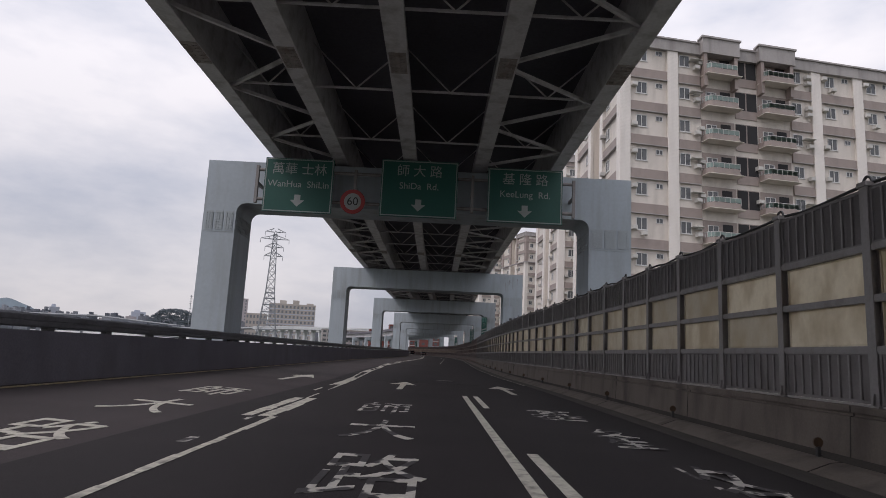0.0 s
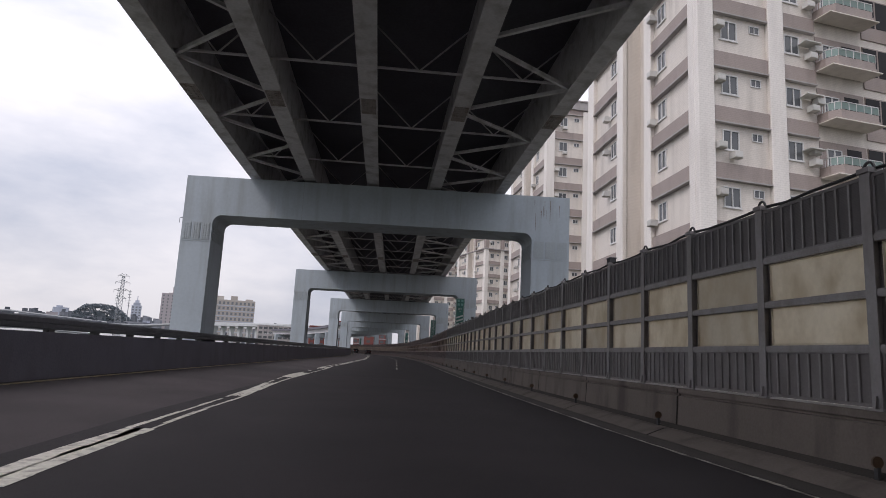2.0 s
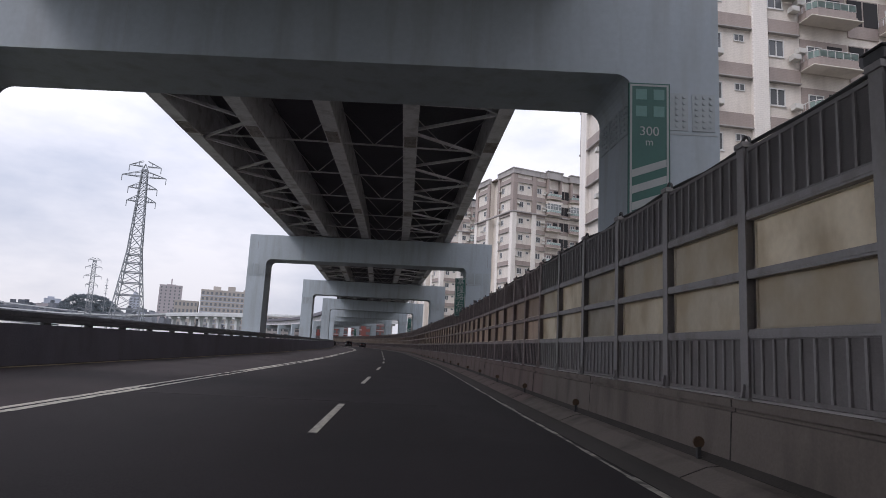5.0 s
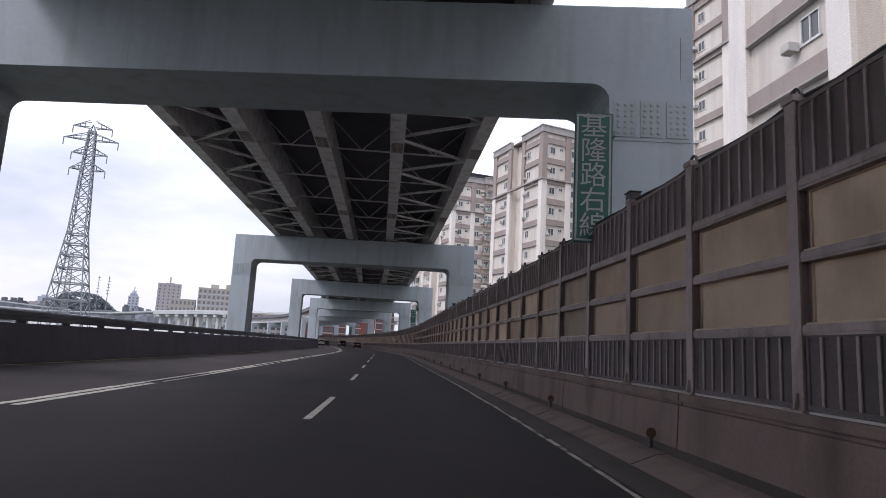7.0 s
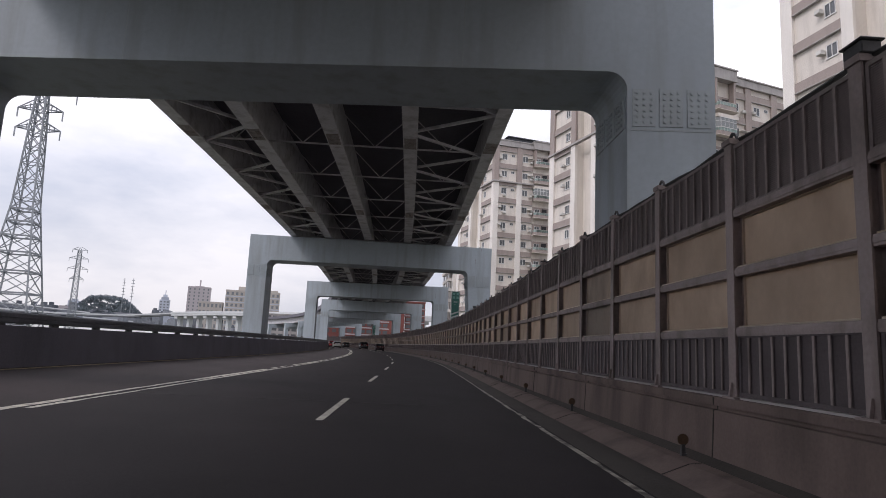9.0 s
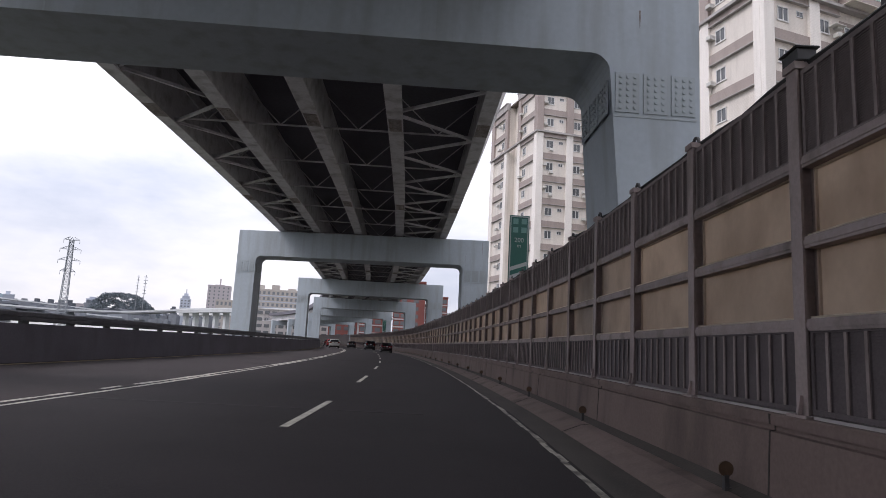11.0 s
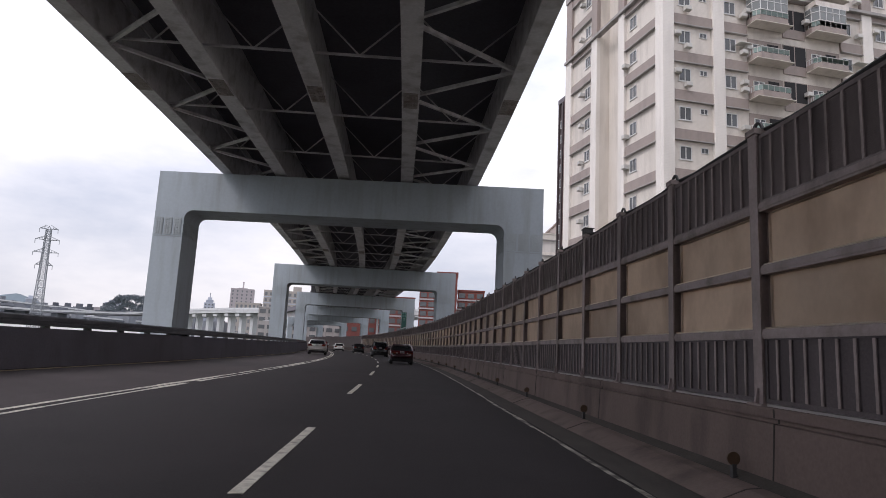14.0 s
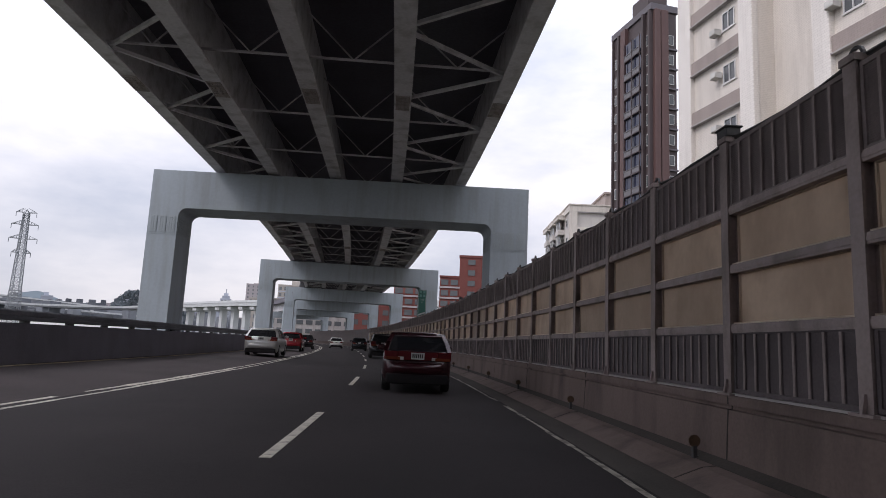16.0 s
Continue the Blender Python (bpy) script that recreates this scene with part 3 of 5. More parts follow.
for k, s in enumerate(POSTS[:-1]):
    if k % 100 == 0:
        barrier = tagged(new("noise_barrier"), "grey steel noise barrier with beige panels and louvre bands", "noise barrier", "noise barriers", "structure")
    part("post", POST if s < 64 else POST_OLD, None, barrier, at=stand(s, U_WALL, 0.74))
    m = stand((s + POSTS[k + 1]) / 2, U_WALL, 0.74)
    if s > -32:
        part("louvre_panel", LOW if s < 64 else LOW_OLD, None, barrier, at=m)
        part("louvre_panel", TOP if s < 64 else TOP_OLD, None, barrier, at=m)
        part("sill", SILL, None, barrier, at=m)
        for z in (0.68, 1.30, 1.93):
            part("rail", RAIL if s < 64 else RAIL_OLD, None, barrier, at=m @ Matrix.Translation((0, 0, z)))
    for z in (0.73, 1.35):
        part("panel", SHEET if s < 64 else SHEET_BROWN, None, barrier, at=m @ Matrix.Translation((0, 0, z)))
bm = sweep(slab(6.03, 6.13, 0.74, 3.4), 329.7, S_END, 4)
tagged(part("noise_barrier", bm, LOUVRE_OLD), "far stretch of grimy brown noise barrier", "noise barrier", "noise barriers", "structure")

# ---- portal piers ----
Z_TOP, Z_IN, U_OUT, U_L, U_R, THICK = 7.96, 6.34, 8.05, -6.82, 6.46, 2.0


def portal_outline():
    pts = [(-U_OUT, -7.0), (-U_OUT, Z_TOP), (U_OUT, Z_TOP), (U_OUT, -7.0), (U_R, -7.0)]
    r = 0.35
    for i in range(7):
        a = math.pi / 2 * i / 6
        pts.append((U_R - r + r * math.cos(a), Z_IN - r + r * math.sin(a)))
    for i in range(7):
        a = math.pi / 2 + math.pi / 2 * i / 6
        pts.append((U_L + r + r * math.cos(a), Z_IN - r + r * math.sin(a)))
    pts.append((U_L, -7.0))
    return pts


bm = bmesh.new()
plate(bm, portal_outline(), 0, THICK)
FRAME_MESH = mesh_of("frame", bm, STEEL_PAINT)


def splice(u0, u1):
    """Bolted cover plates on a leg: three columns of bolts on each."""
    bm = bmesh.new()
    n = 3
    w = (u1 - u0) / n
    for i in range(n):
        box(bm, u0 + w * i + 0.04, u0 + w * (i + 1) - 0.04, -0.02, 0.0, 5.28, 6.0)
        for a in range(3):
            for b in range(6):
                x, z = u0 + w * (i + 0.5) + (a - 1) * w * 0.26, 5.36 + b * 0.112
                box(bm, x - 0.02, x + 0.02, -0.04, -0.02, z - 0.02, z + 0.02)
    box(bm, u0, u1, -0.012, 0.0, 5.2, 5.235)
    return bm


SPLICE_PAINT = mat("weathered_splice_paint", (0.365, 0.41, 0.435), 0.6, var=0.1, scale=2, fine=20, stain=(0.25, 0.25, 0.24), stain_amount=0.4)
SPLICE_L = mesh_of("splice_plate", splice(-U_OUT + 0.05, U_L - 0.05), SPLICE_PAINT)
SPLICE_R = mesh_of("splice_plate", splice(U_R + 0.05, U_OUT - 0.05), SPLICE_PAINT)


def inner_splice(u, side):
    """The same cover plates on the face of a leg towards the road."""
    bm = bmesh.new()
    a, b = sorted((u, u + side * 0.02))
    c, d = sorted((u + side * 0.02, u + side * 0.04))
    for i in range(3):
        y = 0.12 + 0.6 * i
        box(bm, a, b, y, y + 0.52, 5.28, 5.9)
        for j in range(3):
            for k in range(5):
                box(bm, c, d, y + 0.1 + 0.14 * j, y + 0.14 + 0.14 * j, 5.36 + k * 0.112, 5.4 + k * 0.112)
    return bm


INNER_L = mesh_of("splice_plate", inner_splice(U_L, 1), SPLICE_PAINT)
INNER_R = mesh_of("splice_plate", inner_splice(U_R, -1), SPLICE_PAINT)
BEARING = mesh_of("bearing", boxes((-0.3, 0.3, 0.6, 1.4, Z_TOP, Z_TOP + 0.06), (-0.22, 0.22, 0.7, 1.3, Z_TOP + 0.06, Z_TOP + 0.1)), BLACK)
RUST = mat("rust_run", (0.20, 0.165, 0.14), 0.9, var=0.3, scale=4, fine=30, stain=(0.33, 0.34, 0.34), stain_amount=0.9, stain_scale=(3, 3, 1.5))
SEAM = mesh_of("weld_seam", boxes((-0.012, 0.012, -0.004, 0.0, Z_IN, Z_TOP)), SPLICE_PAINT)
GIRDERS = (-5.3, -3.0, -0.35, 2.3, 5.1)
for i, (x, y, turn) in enumerate(PORTALS + [(*centre(q), a) for q, a in ((333, 20), (363, 24), (393, 29))]):
    pier = tagged(new("portal_pier"), "pale blue-grey painted steel portal pier over the road", "bridge pier", "portal piers")
    pier.matrix_basis = pose(x, y, 0, 0, 0, turn)
    d = heading(STATION[int(np.argmin((LX - x) ** 2 + (LY - y) ** 2))])
    skew = math.tan(radians(turn) - math.atan2(-d.x, d.y))
    frame_mesh = FRAME_MESH.copy()
    frame_mesh.transform(Matrix(((1, skew, 0, 0), (0, 1, 0, 0), (0, 0, 1, 0), (0, 0, 0, 1))))
    if i == 5:  # its foot stands back from the barrier
        for v in frame_mesh.vertices:
            if v.co.z < -6 and 5.5 < v.co.x < 7.4:
                v.co.x += 0.9
    part("frame", frame_mesh, None, pier)
    part("splice_plate", SPLICE_L, None, pier, "bolted splice plates")
    part("splice_plate", SPLICE_R, None, pier, "bolted splice plates")
    for mesh in (INNER_L, INNER_R):
        leaning = mesh.copy()
        leaning.transform(Matrix(((1, skew, 0, 0), (0, 1, 0, 0), (0, 0, 1, 0), (0, 0, 0, 1))))
        part("splice_plate", leaning, None, pier, "bolted splice plates")
    for u in GIRDERS:
        part("bearing", BEARING, None, pier, at=Matrix.Translation((u, 0, 0)))
    for u in (-3.2, 3.4):
        part("weld_seam", SEAM, None, pier, at=Matrix.Translation((u, 0, 0)))
    # rust runs below the joints of the cap
    rnd = random.Random(100 + i)
    for k in range(9 if i == 1 else rnd.choice((0, 1, 2))):
        u = U_R + rnd.uniform(0.0, 1.3) if i == 1 else rnd.choice((-1, 1)) * rnd.uniform(6.6, 7.9)
        z, long, w = Z_TOP - rnd.uniform(0.0, 0.9), rnd.uniform(0.2, 1.1), rnd.uniform(0.006, 0.016)
        bm = bmesh.new()
        plate(bm, [(u - w, z), (u + w, z), (u + w * 0.8, z - long * 0.5), (u + w * 0.2, z - long), (u - w * 0.3, z - long * 0.9), (u - w * 0.7, z - long * 0.4)], -0.003, 0.0)
        part("rust_streak", bm, RUST, pier, "brown rust streak")
    if i == 0:
        first_pier = pier

# ---- the viaduct above ----
Z_G = 8.07
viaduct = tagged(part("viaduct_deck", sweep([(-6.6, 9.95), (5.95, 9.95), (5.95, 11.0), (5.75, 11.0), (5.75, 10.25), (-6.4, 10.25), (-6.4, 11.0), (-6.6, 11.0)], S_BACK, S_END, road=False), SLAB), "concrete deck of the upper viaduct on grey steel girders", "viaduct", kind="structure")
for u in GIRDERS:
    w = 0.25 if abs(u) < 5 else 0.22
    prof = [(u - w, Z_G), (u + w, Z_G), (u + w, Z_G + 0.05), (u + 0.015, Z_G + 0.05), (u + 0.015, 9.95), (u - 0.015, 9.95), (u - 0.015, Z_G + 0.05), (u - w, Z_G + 0.05)]
    part("girder", sweep(prof, S_BACK, S_END, road=False), GIRDER, viaduct, "grey painted steel plate girder")
part("edge_fairing", sweep([(5.30, 8.14), (5.98, 9.93), (5.93, 9.94), (5.26, 8.16)], S_BACK, S_END, road=False), GIRDER, viaduct, "pale sloping edge panel below the deck")
RUSTY = mat("rusty_splice_paint", (0.33, 0.30, 0.29), 0.7, var=0.2, scale=3, fine=25, stain=(0.17, 0.12, 0.10), stain_amount=0.7, stain_scale=(2, 2, 2))
SPL = mesh_of("flange_splice", boxes((-0.205, 0.205, -0.55, 0.55, -0.02, 0.0), *[(x - 0.025, x + 0.025, y - 0.025, y + 0.025, -0.045, -0.02) for x in (-0.15, -0.07, 0.07, 0.15) for y in (-0.42, -0.26, -0.1, 0.1, 0.26, 0.42)]), RUSTY)
for k in range(-2, 11):
    for r in (9.3, 21.4):
        for u in GIRDERS:
            part("flange_splice", SPL, None, viaduct, at=stand(30.15 * k + r, u, Z_G, False))
# wind bracing in the outer bays and cross frames between the girders
for k in range(-2, 14):
    for j in range(7):
        s = 30.15 * k + 2.15 + 4.307 * j
        bm = bmesh.new()
        for ua, ub in ((-5.2, -3.1), (5.0, 2.4)):
            bar(bm, at(s, ua, 8.22, False), at(s - 2.0, ub, 8.22, False), 0.09)
            bar(bm, at(s, ua, 8.22, False), at(s + 2.0, ub, 8.22, False), 0.09)
        part("wind_brace", bm, GIRDER, viaduct)
        bm = bmesh.new()
        for a, b in zip(GIRDERS[:-1], GIRDERS[1:]):
            pa, pb, mid = at(s, a, 8.35, False), at(s, b, 8.35, False), at(s, (a + b) / 2, 8.35, False)
            bar(bm, pa, pb, 0.055)
            bar(bm, pa + Vector((0, 0, 1.3)), mid, 0.035)
            bar(bm, mid, pb + Vector((0, 0, 1.3)), 0.035)
        part("cross_frame", bm, GIRDER, viaduct)


# ---- apartment buildings ----

def lattice(xs, zs, open_cells, y0, y1):
    """A flat frame in one piece: cells of a grid, some left open."""
    bm = bmesh.new()
    v = {(i, j): bm.verts.new((x, y0, z)) for i, x in enumerate(xs) for j, z in enumerate(zs)}
    for i in range(len(xs) - 1):
        for j in range(len(zs) - 1):
            if (i, j) not in open_cells:
                bm.faces.new((v[i, j], v[i + 1, j], v[i + 1, j + 1], v[i, j + 1]))
    bmesh.ops.delete(bm, geom=[q for q in bm.verts if not q.link_faces], context="VERTS")
    r = bmesh.ops.extrude_face_region(bm, geom=bm.faces[:])
    for q in r["geom"]:
        if isinstance(q, bmesh.types.BMVert):
            q.co.y = y1
    bmesh.ops.recalc_face_normals(bm, faces=bm.faces)
    return bm


GAPS = {(0, j) for j in (1, 2, 3)} | {(6, j) for j in (1, 2, 3)} | {(2, 2), (4, 2)}
WIN_FRAME = mesh_of("window", lattice((-0.72, -0.62, -0.56, -0.03, 0.03, 0.56, 0.62, 0.72), (-0.06, 0, 0.06, 1.24, 1.3), GAPS, -0.07, 0.03), FRAME)
WIN_PANE = mesh_of("pane", boxes((-0.56, 0.56, 0.0, 0.02, 0.06, 1.24)), PANE)
SMALL_FRAME = mesh_of("window", lattice((-0.4, -0.35, -0.02, 0.02, 0.35, 0.4), (0, 0.05, 0.5, 0.55), {(1, 1), (3, 1)}, -0.05, 0.03), FRAME)
SMALL_PANE = mesh_of("pane", boxes((-0.35, 0.35, 0.0, 0.02, 0.05, 0.5)), PANE)
AC_MESH = mesh_of("air_conditioner", boxes((-0.3, 0.3, -0.42, 0.1, 0, 0.38), (-0.25, 0.25, -0.435, -0.42, 0.05, 0.33), (-0.32, -0.28, -0.4, 0.1, -0.05, 0), (0.28, 0.32, -0.4, 0.1, -0.05, 0), bevel=0.0), AC)
# thin flat panel: the room's shade is in its colour, nothing is cut
OPEN_MESH = mesh_of("opening_shade", boxes((-0.6, 0.6, -0.01, 0.02, 0, 2.0)), DARK)


def balcony_meshes():
    bm = bmesh.new()
    out = [(-2.0, 0.3), (-2.0, -0.55), (-1.55, -1.15), (1.55, -1.15), (2.0, -0.55), (2.0, 0.3)]
    for z0, z1, grow in ((0.0, 0.16, 0.06), (0.16, 0.62, 0.0)):
        a = [bm.verts.new((x * (1 + grow / 2), y - grow * (y < 0), z0)) for x, y in out]
        b = [bm.verts.new((x * (1 + grow / 2), y - grow * (y < 0), z1)) for x, y in out]
        for i in range(6):
            bm.faces.new((a[i], a[(i + 1) % 6], b[(i + 1) % 6], b[i]))
        bm.faces.new(a[::-1])
        bm.faces.new(b)
    slab_mesh = mesh_of("balcony", bm, TILE_BROWN)
    rail = bmesh.new()
    for i in range(5):
        n = 5 if i == 2 else 2
        (xa, ya), (xb, yb) = out[i], out[i + 1]
        for k in range(n + 1):
            x, y = xa + (xb - xa) * k / n, ya + (yb - ya) * k / n
            bar(rail, (x, y, 0.62), (x, y, 1.15), 0.035)
        bar(rail, (xa, ya, 1.17), (xb, yb, 1.17), 0.045)
    rail_mesh = mesh_of("railing", rail, FRAME)
    g = bmesh.new()
    for i in range(1, 4):
        (xa, ya), (xb, yb) = out[i], out[i + 1]
        v = [g.verts.new(p) for p in ((xa, ya, 0.66), (xb, yb, 0.66), (xb, yb, 1.12), (xa, ya, 1.12))]
        g.faces.new(v)
    bmesh.ops.solidify(g, geom=g.faces[:], thickness=0.012)
    return slab_mesh, rail_mesh, mesh_of("glass", g, RAILGLASS)


def glazing_meshes():
    """Window frames and panes that close a balcony from the railing to the slab above."""
    out = [Vector(p) for p in ((-2.0, 0.25), (-2.0, -0.55), (-1.55, -1.15), (1.55, -1.15), (2.0, -0.55), (2.0, 0.25))]
    ends = [0.0]
    for p, q in zip(out, out[1:]):
        ends.append(ends[-1] + (q - p).length)

    def fold(bm):
        """Bends a straight strip along the balcony's edge."""
        for v in bm.verts:
            i = max(j for j in range(5) if v.co.x >= ends[j] - 0.001)
            d = (out[i + 1] - out[i]).normalized()
            p = out[i] + d * (v.co.x - ends[i]) + Vector((-d.y, d.x)) * v.co.y
            v.co.x, v.co.y = p
        return bm
    posts = sorted(ends + [ends[2] + 3.1 * k / 4 for k in (1, 2, 3)])
    xs = [x for p in posts for x in (p - 0.03, p + 0.03)]
    xs = [max(0.0, min(ends[-1], x)) for x in xs][1:-1]
    xs = [0.0] + [xs[0]] + xs[1:-1] + [xs[-1]] + [ends[-1]]
    xs = sorted(set(xs))
    cells = {(i, j) for i in range(len(xs) - 1) if xs[i + 1] - xs[i] > 0.1 for j in (1, 3)}
    frame_bm = fold(lattice(xs, (1.17, 1.24, 2.1, 2.16, 2.64, 2.72), cells, -0.03, 0.03))
    g = fold(lattice(ends, (1.2, 2.7), set(), -0.006, 0.006))
    top = boxes((-2.0, 2.0, -1.12, 0.25, 2.73, 3.27))
    return mesh_of("balcony_window", frame_bm, FRAME), mesh_of("pane", g, BALCONY_GLASS), mesh_of("awning", top, TILE)


BALC, BALC_RAIL, BALC_GLASS = balcony_meshes()
GLAZE, GLAZE_PANE, GLAZE_TOP = glazing_meshes()
LIP = mesh_of("lip", boxes((-2.08, 2.08, -1.22, 0.2, -0.07, 0.0)), TILE)


def window(parent, m, small=False):
    w = part("window", SMALL_FRAME if small else WIN_FRAME, None, parent, at=m)
    part("pane", SMALL_PANE if small else WIN_PANE, None, w)


def apartment(corner, turn, width, depth, roof, label, crown=0, recess=(0.36, 0.61), skew=0.0, glazed=False, attic=1.6, F=3.75):
    """A slab block. Its corner stands at the road; x runs away from the road, y along it.
    crown: top storeys clad in brown."""
    rnd = random.Random(int(corner[1] * 7))
    b = tagged(new("apartment_building"), label, "apartment building", "apartment buildings")
    b.matrix_basis = pose(corner[0], corner[1], 0, 0, 0, turn)
    k_lean = math.tan(radians(skew))

    def put(name, data, material=None, parent=None, label="", at=None):
        if isinstance(data, bmesh.types.BMesh):
            for v in data.verts:
                v.co.y += v.co.x * k_lean
        return part(name, data, material, parent, label, at)

    def lean(x, y, z, rx=0, ry=0, rz=0):
        return pose(x, y + x * k_lean, z, rx, ry, rz + (skew if rz == 0 else 0))
    floors = int((roof - attic) / F)
    z_first = roof - attic - floors * F
    for p, q, x in ((0.35, depth * recess[0], 0.35), (depth * recess[0], depth * recess[1], 1.6), (depth * recess[1], depth - 0.3, 0.35)):
        put("wall", boxes((x, width, p, q, -7, roof - 0.6)), TILE, b, "cream tiled wall")
    # bays along the front, as (kind, start, end)
    bays, x = [], 1.2
    pattern = ["room", "column", "room_ac", "balcony", "stair", "balcony", "room_ac", "column", "room", "column", "room"]
    size = {"room": 4.2, "column": 1.25, "room_ac": 2.6, "balcony": 4.2, "stair": 2.6}
    i = 0
    while x < width - 1.5:
        k = pattern[i % len(pattern)]
        bays.append((k, x, min(x + size[k], width)))
        x += size[k]
        i += 1
    cols = [(0.0, 1.2)] + [(p, q) for k, p, q in bays if k == "column"]
    z_c = roof - attic - 0.4 - crown * F
    for p, q in cols:
        put("column", boxes((p, q, 0.0, 0.5, -7, z_c), bevel=0.04), TILE_WHITE, b, "white tiled pilaster")
        if crown:
            put("column", boxes((p, q, 0.0, 0.5, z_c + 0.25, roof - 1.3), bevel=0.04), TILE_BROWN, b, "brown tiled pilaster")
    if crown:
        put("cornice", boxes((-0.25, width, -0.3, 0.4, z_c, z_c + 0.3), (-0.25, 0.4, 0.4, depth, z_c, z_c + 0.3)), TILE_GREY, b)
    # columns on the road side
    for p, q in ((0.5, 1.3), (depth * recess[0] - 1.2, depth * recess[0]), (depth * recess[1], depth * recess[1] + 1.3), (depth - 1.5, depth)):
        put("column", boxes((0.0, 0.5, p, q, -7, z_c), bevel=0.04), TILE_WHITE, b, "white tiled pilaster")
        if crown:
            put("column", boxes((0.0, 0.5, p, q, z_c + 0.3, roof - 1.3), bevel=0.04), TILE_BROWN, b, "brown tiled pilaster")
    # parapet with raised blocks over the balconies
    put("parapet", boxes((-0.15, width, -0.15, 0.5, roof - 1.3, roof - 0.1), (-0.15, 0.5, 0.5, depth * recess[0], roof - 1.3, roof - 0.1), (-0.15, 0.5, depth * recess[1], depth, roof - 1.3, roof - 0.1), (-0.3, width, -0.3, 0.55, roof - 0.1, roof + 0.08), (-0.3, 0.55, 0.55, depth * recess[0], roof - 0.1, roof + 0.08), (-0.3, 0.55, depth * recess[1], depth, roof - 0.1, roof + 0.08)), TILE_GREY, b, "weathered grey roof parapet")
    put("roof", boxes((0.45, width - 0.05, 0.45, depth - 0.4, roof - 0.8, roof - 0.5)), CONCRETE, b)
    for k, p, q in bays:
        if k == "balcony":
            put("parapet", boxes((p - 0.1, q + 0.1, -0.9, 0.2, roof - 1.35, roof + 0.35), (p - 0.25, q + 0.25, -1.05, 0.2, roof + 0.35, roof + 0.55)), TILE_GREY, b, "raised roof parapet block")
            for x in (p + 0.1, q - 0.5):
                put("column", boxes((x, x + 0.4, -0.75, 0.3, roof - 1.3 - F, roof - 1.3)), TILE_BROWN, b)
    for f in range(floors):
        z = z_first + f * F
        if z < 1.0:
            continue
        # spandrel bands, each with a drip edge
        for k, p, q in bays:
            if k in ("room", "room_ac"):
                put("spandrel", boxes((p, q, 0.12, 0.36, z + F - 1.0, z + F)), TILE_BROWN, b, "brown tiled spandrel band")
                put("drip_edge", boxes((p, q, 0.02, 0.4, z + F - 1.09, z + F - 1.001)), TILE_GREY, b)
        for p, q in ((1.3, depth * recess[0] - 1.2), (depth * recess[1] + 1.3, depth - 1.5)):
            put("spandrel", boxes((0.12, 0.36, p, q, z + F - 1.0, z + F)), TILE_BROWN, b, "brown tiled spandrel band")
            put("drip_edge", boxes((0.0, 0.4, p, q, z + F - 1.09, z + F - 1.001)), TILE_GREY, b)
        for k, p, q in bays:
            c = (p + q) / 2
            if k == "room":
                window(b, lean(p + 1.3, 0.33, z + 0.95))
                window(b, lean(q - 0.9, 0.33, z + 1.75), True)
                if rnd.random() < 0.75:
                    put("air_conditioner", AC_MESH, None, b, at=lean(p + 0.35, 0.2, z + rnd.choice((0.9, 1.6))))
                if rnd.random() < 0.3:
                    put("air_conditioner", AC_MESH, None, b, at=lean(p + 1.4, 0.1, z + 0.35))
            elif k == "room_ac":
                window(b, lean(p + 0.8, 0.33, z + 0.95))
                for a in range(rnd.choice((1, 1, 2))):
                    put("air_conditioner", AC_MESH, None, b, at=lean(q - 0.5, 0.15, z + 0.7 + a * 0.75))
                if rnd.random() < 0.6:
                    put("awning", boxes((q - 1.3, q, -0.55, 0.3, z + 1.62, z + 1.68)), AC, b)
            elif k == "balcony":
                put("recess", boxes((p + 0.15, q - 0.15, 0.30, 0.34, z, z + 2.6)), TILE_BROWN, b, "brown tiled back of a balcony")
                window(b, lean(c - 0.8, 0.28, z + 0.8))
                put("opening_shade", OPEN_MESH, None, b, at=lean(c + 0.9, 0.27, z + 0.3))
                bal = put("balcony", BALC, None, b, "brown tiled balcony with white lip", lean(c, 0, z))
                part("lip", LIP, None, bal)
                part("railing", BALC_RAIL, None, bal)
                part("glass", BALC_GLASS, None, bal)
                if glazed and (f * 5 + int(p)) % 7 in (0, 3) and f < floors - 1:
                    closed = part("balcony_window", GLAZE, None, bal, "white framed glazing that closes the balcony")
                    part("pane", GLAZE_PANE, None, closed)
                    part("awning", GLAZE_TOP, None, closed)
                if rnd.random() < 0.5:
                    put("air_conditioner", AC_MESH, None, b, at=lean(p - 0.1, 0.1, z + 1.2))
            elif k == "stair":
                put("recess", boxes((p, q, 0.26, 0.34, z - 0.5, z + 2.6)), TILE_BROWN, b, "brown tiled stairwell")
                for x in (c - 0.68, c + 0.68):
                    put("opening_shade", OPEN_MESH, None, b, at=lean(x, 0.24, z + 0.5))
        # the road side
        for p in (depth * recess[0] - 2.5, depth * recess[1] + 2.6):
            window(b, lean(0.33, p, z + 0.95, 0, 0, -90))
            if rnd.random() < 0.8:
                put("air_conditioner", AC_MESH, None, b, at=lean(0.15, p + 1.0, z + rnd.choice((0.8, 1.5)), 0, 0, -90))
    return b


CREAM = "cream tiled apartment block with white pilasters, balconies and air conditioners"
apartment((17.2, 62.9), 1.4, 36, 20.7, 35.9, CREAM, recess=(0.39, 0.585), skew=9.8, attic=0.0, F=3.7)
apartment((19.7, 112.1), 3.3, 30, 20.6, 38.3, CREAM, recess=(0.39, 0.585), skew=1.7, attic=1.05, F=3.75)
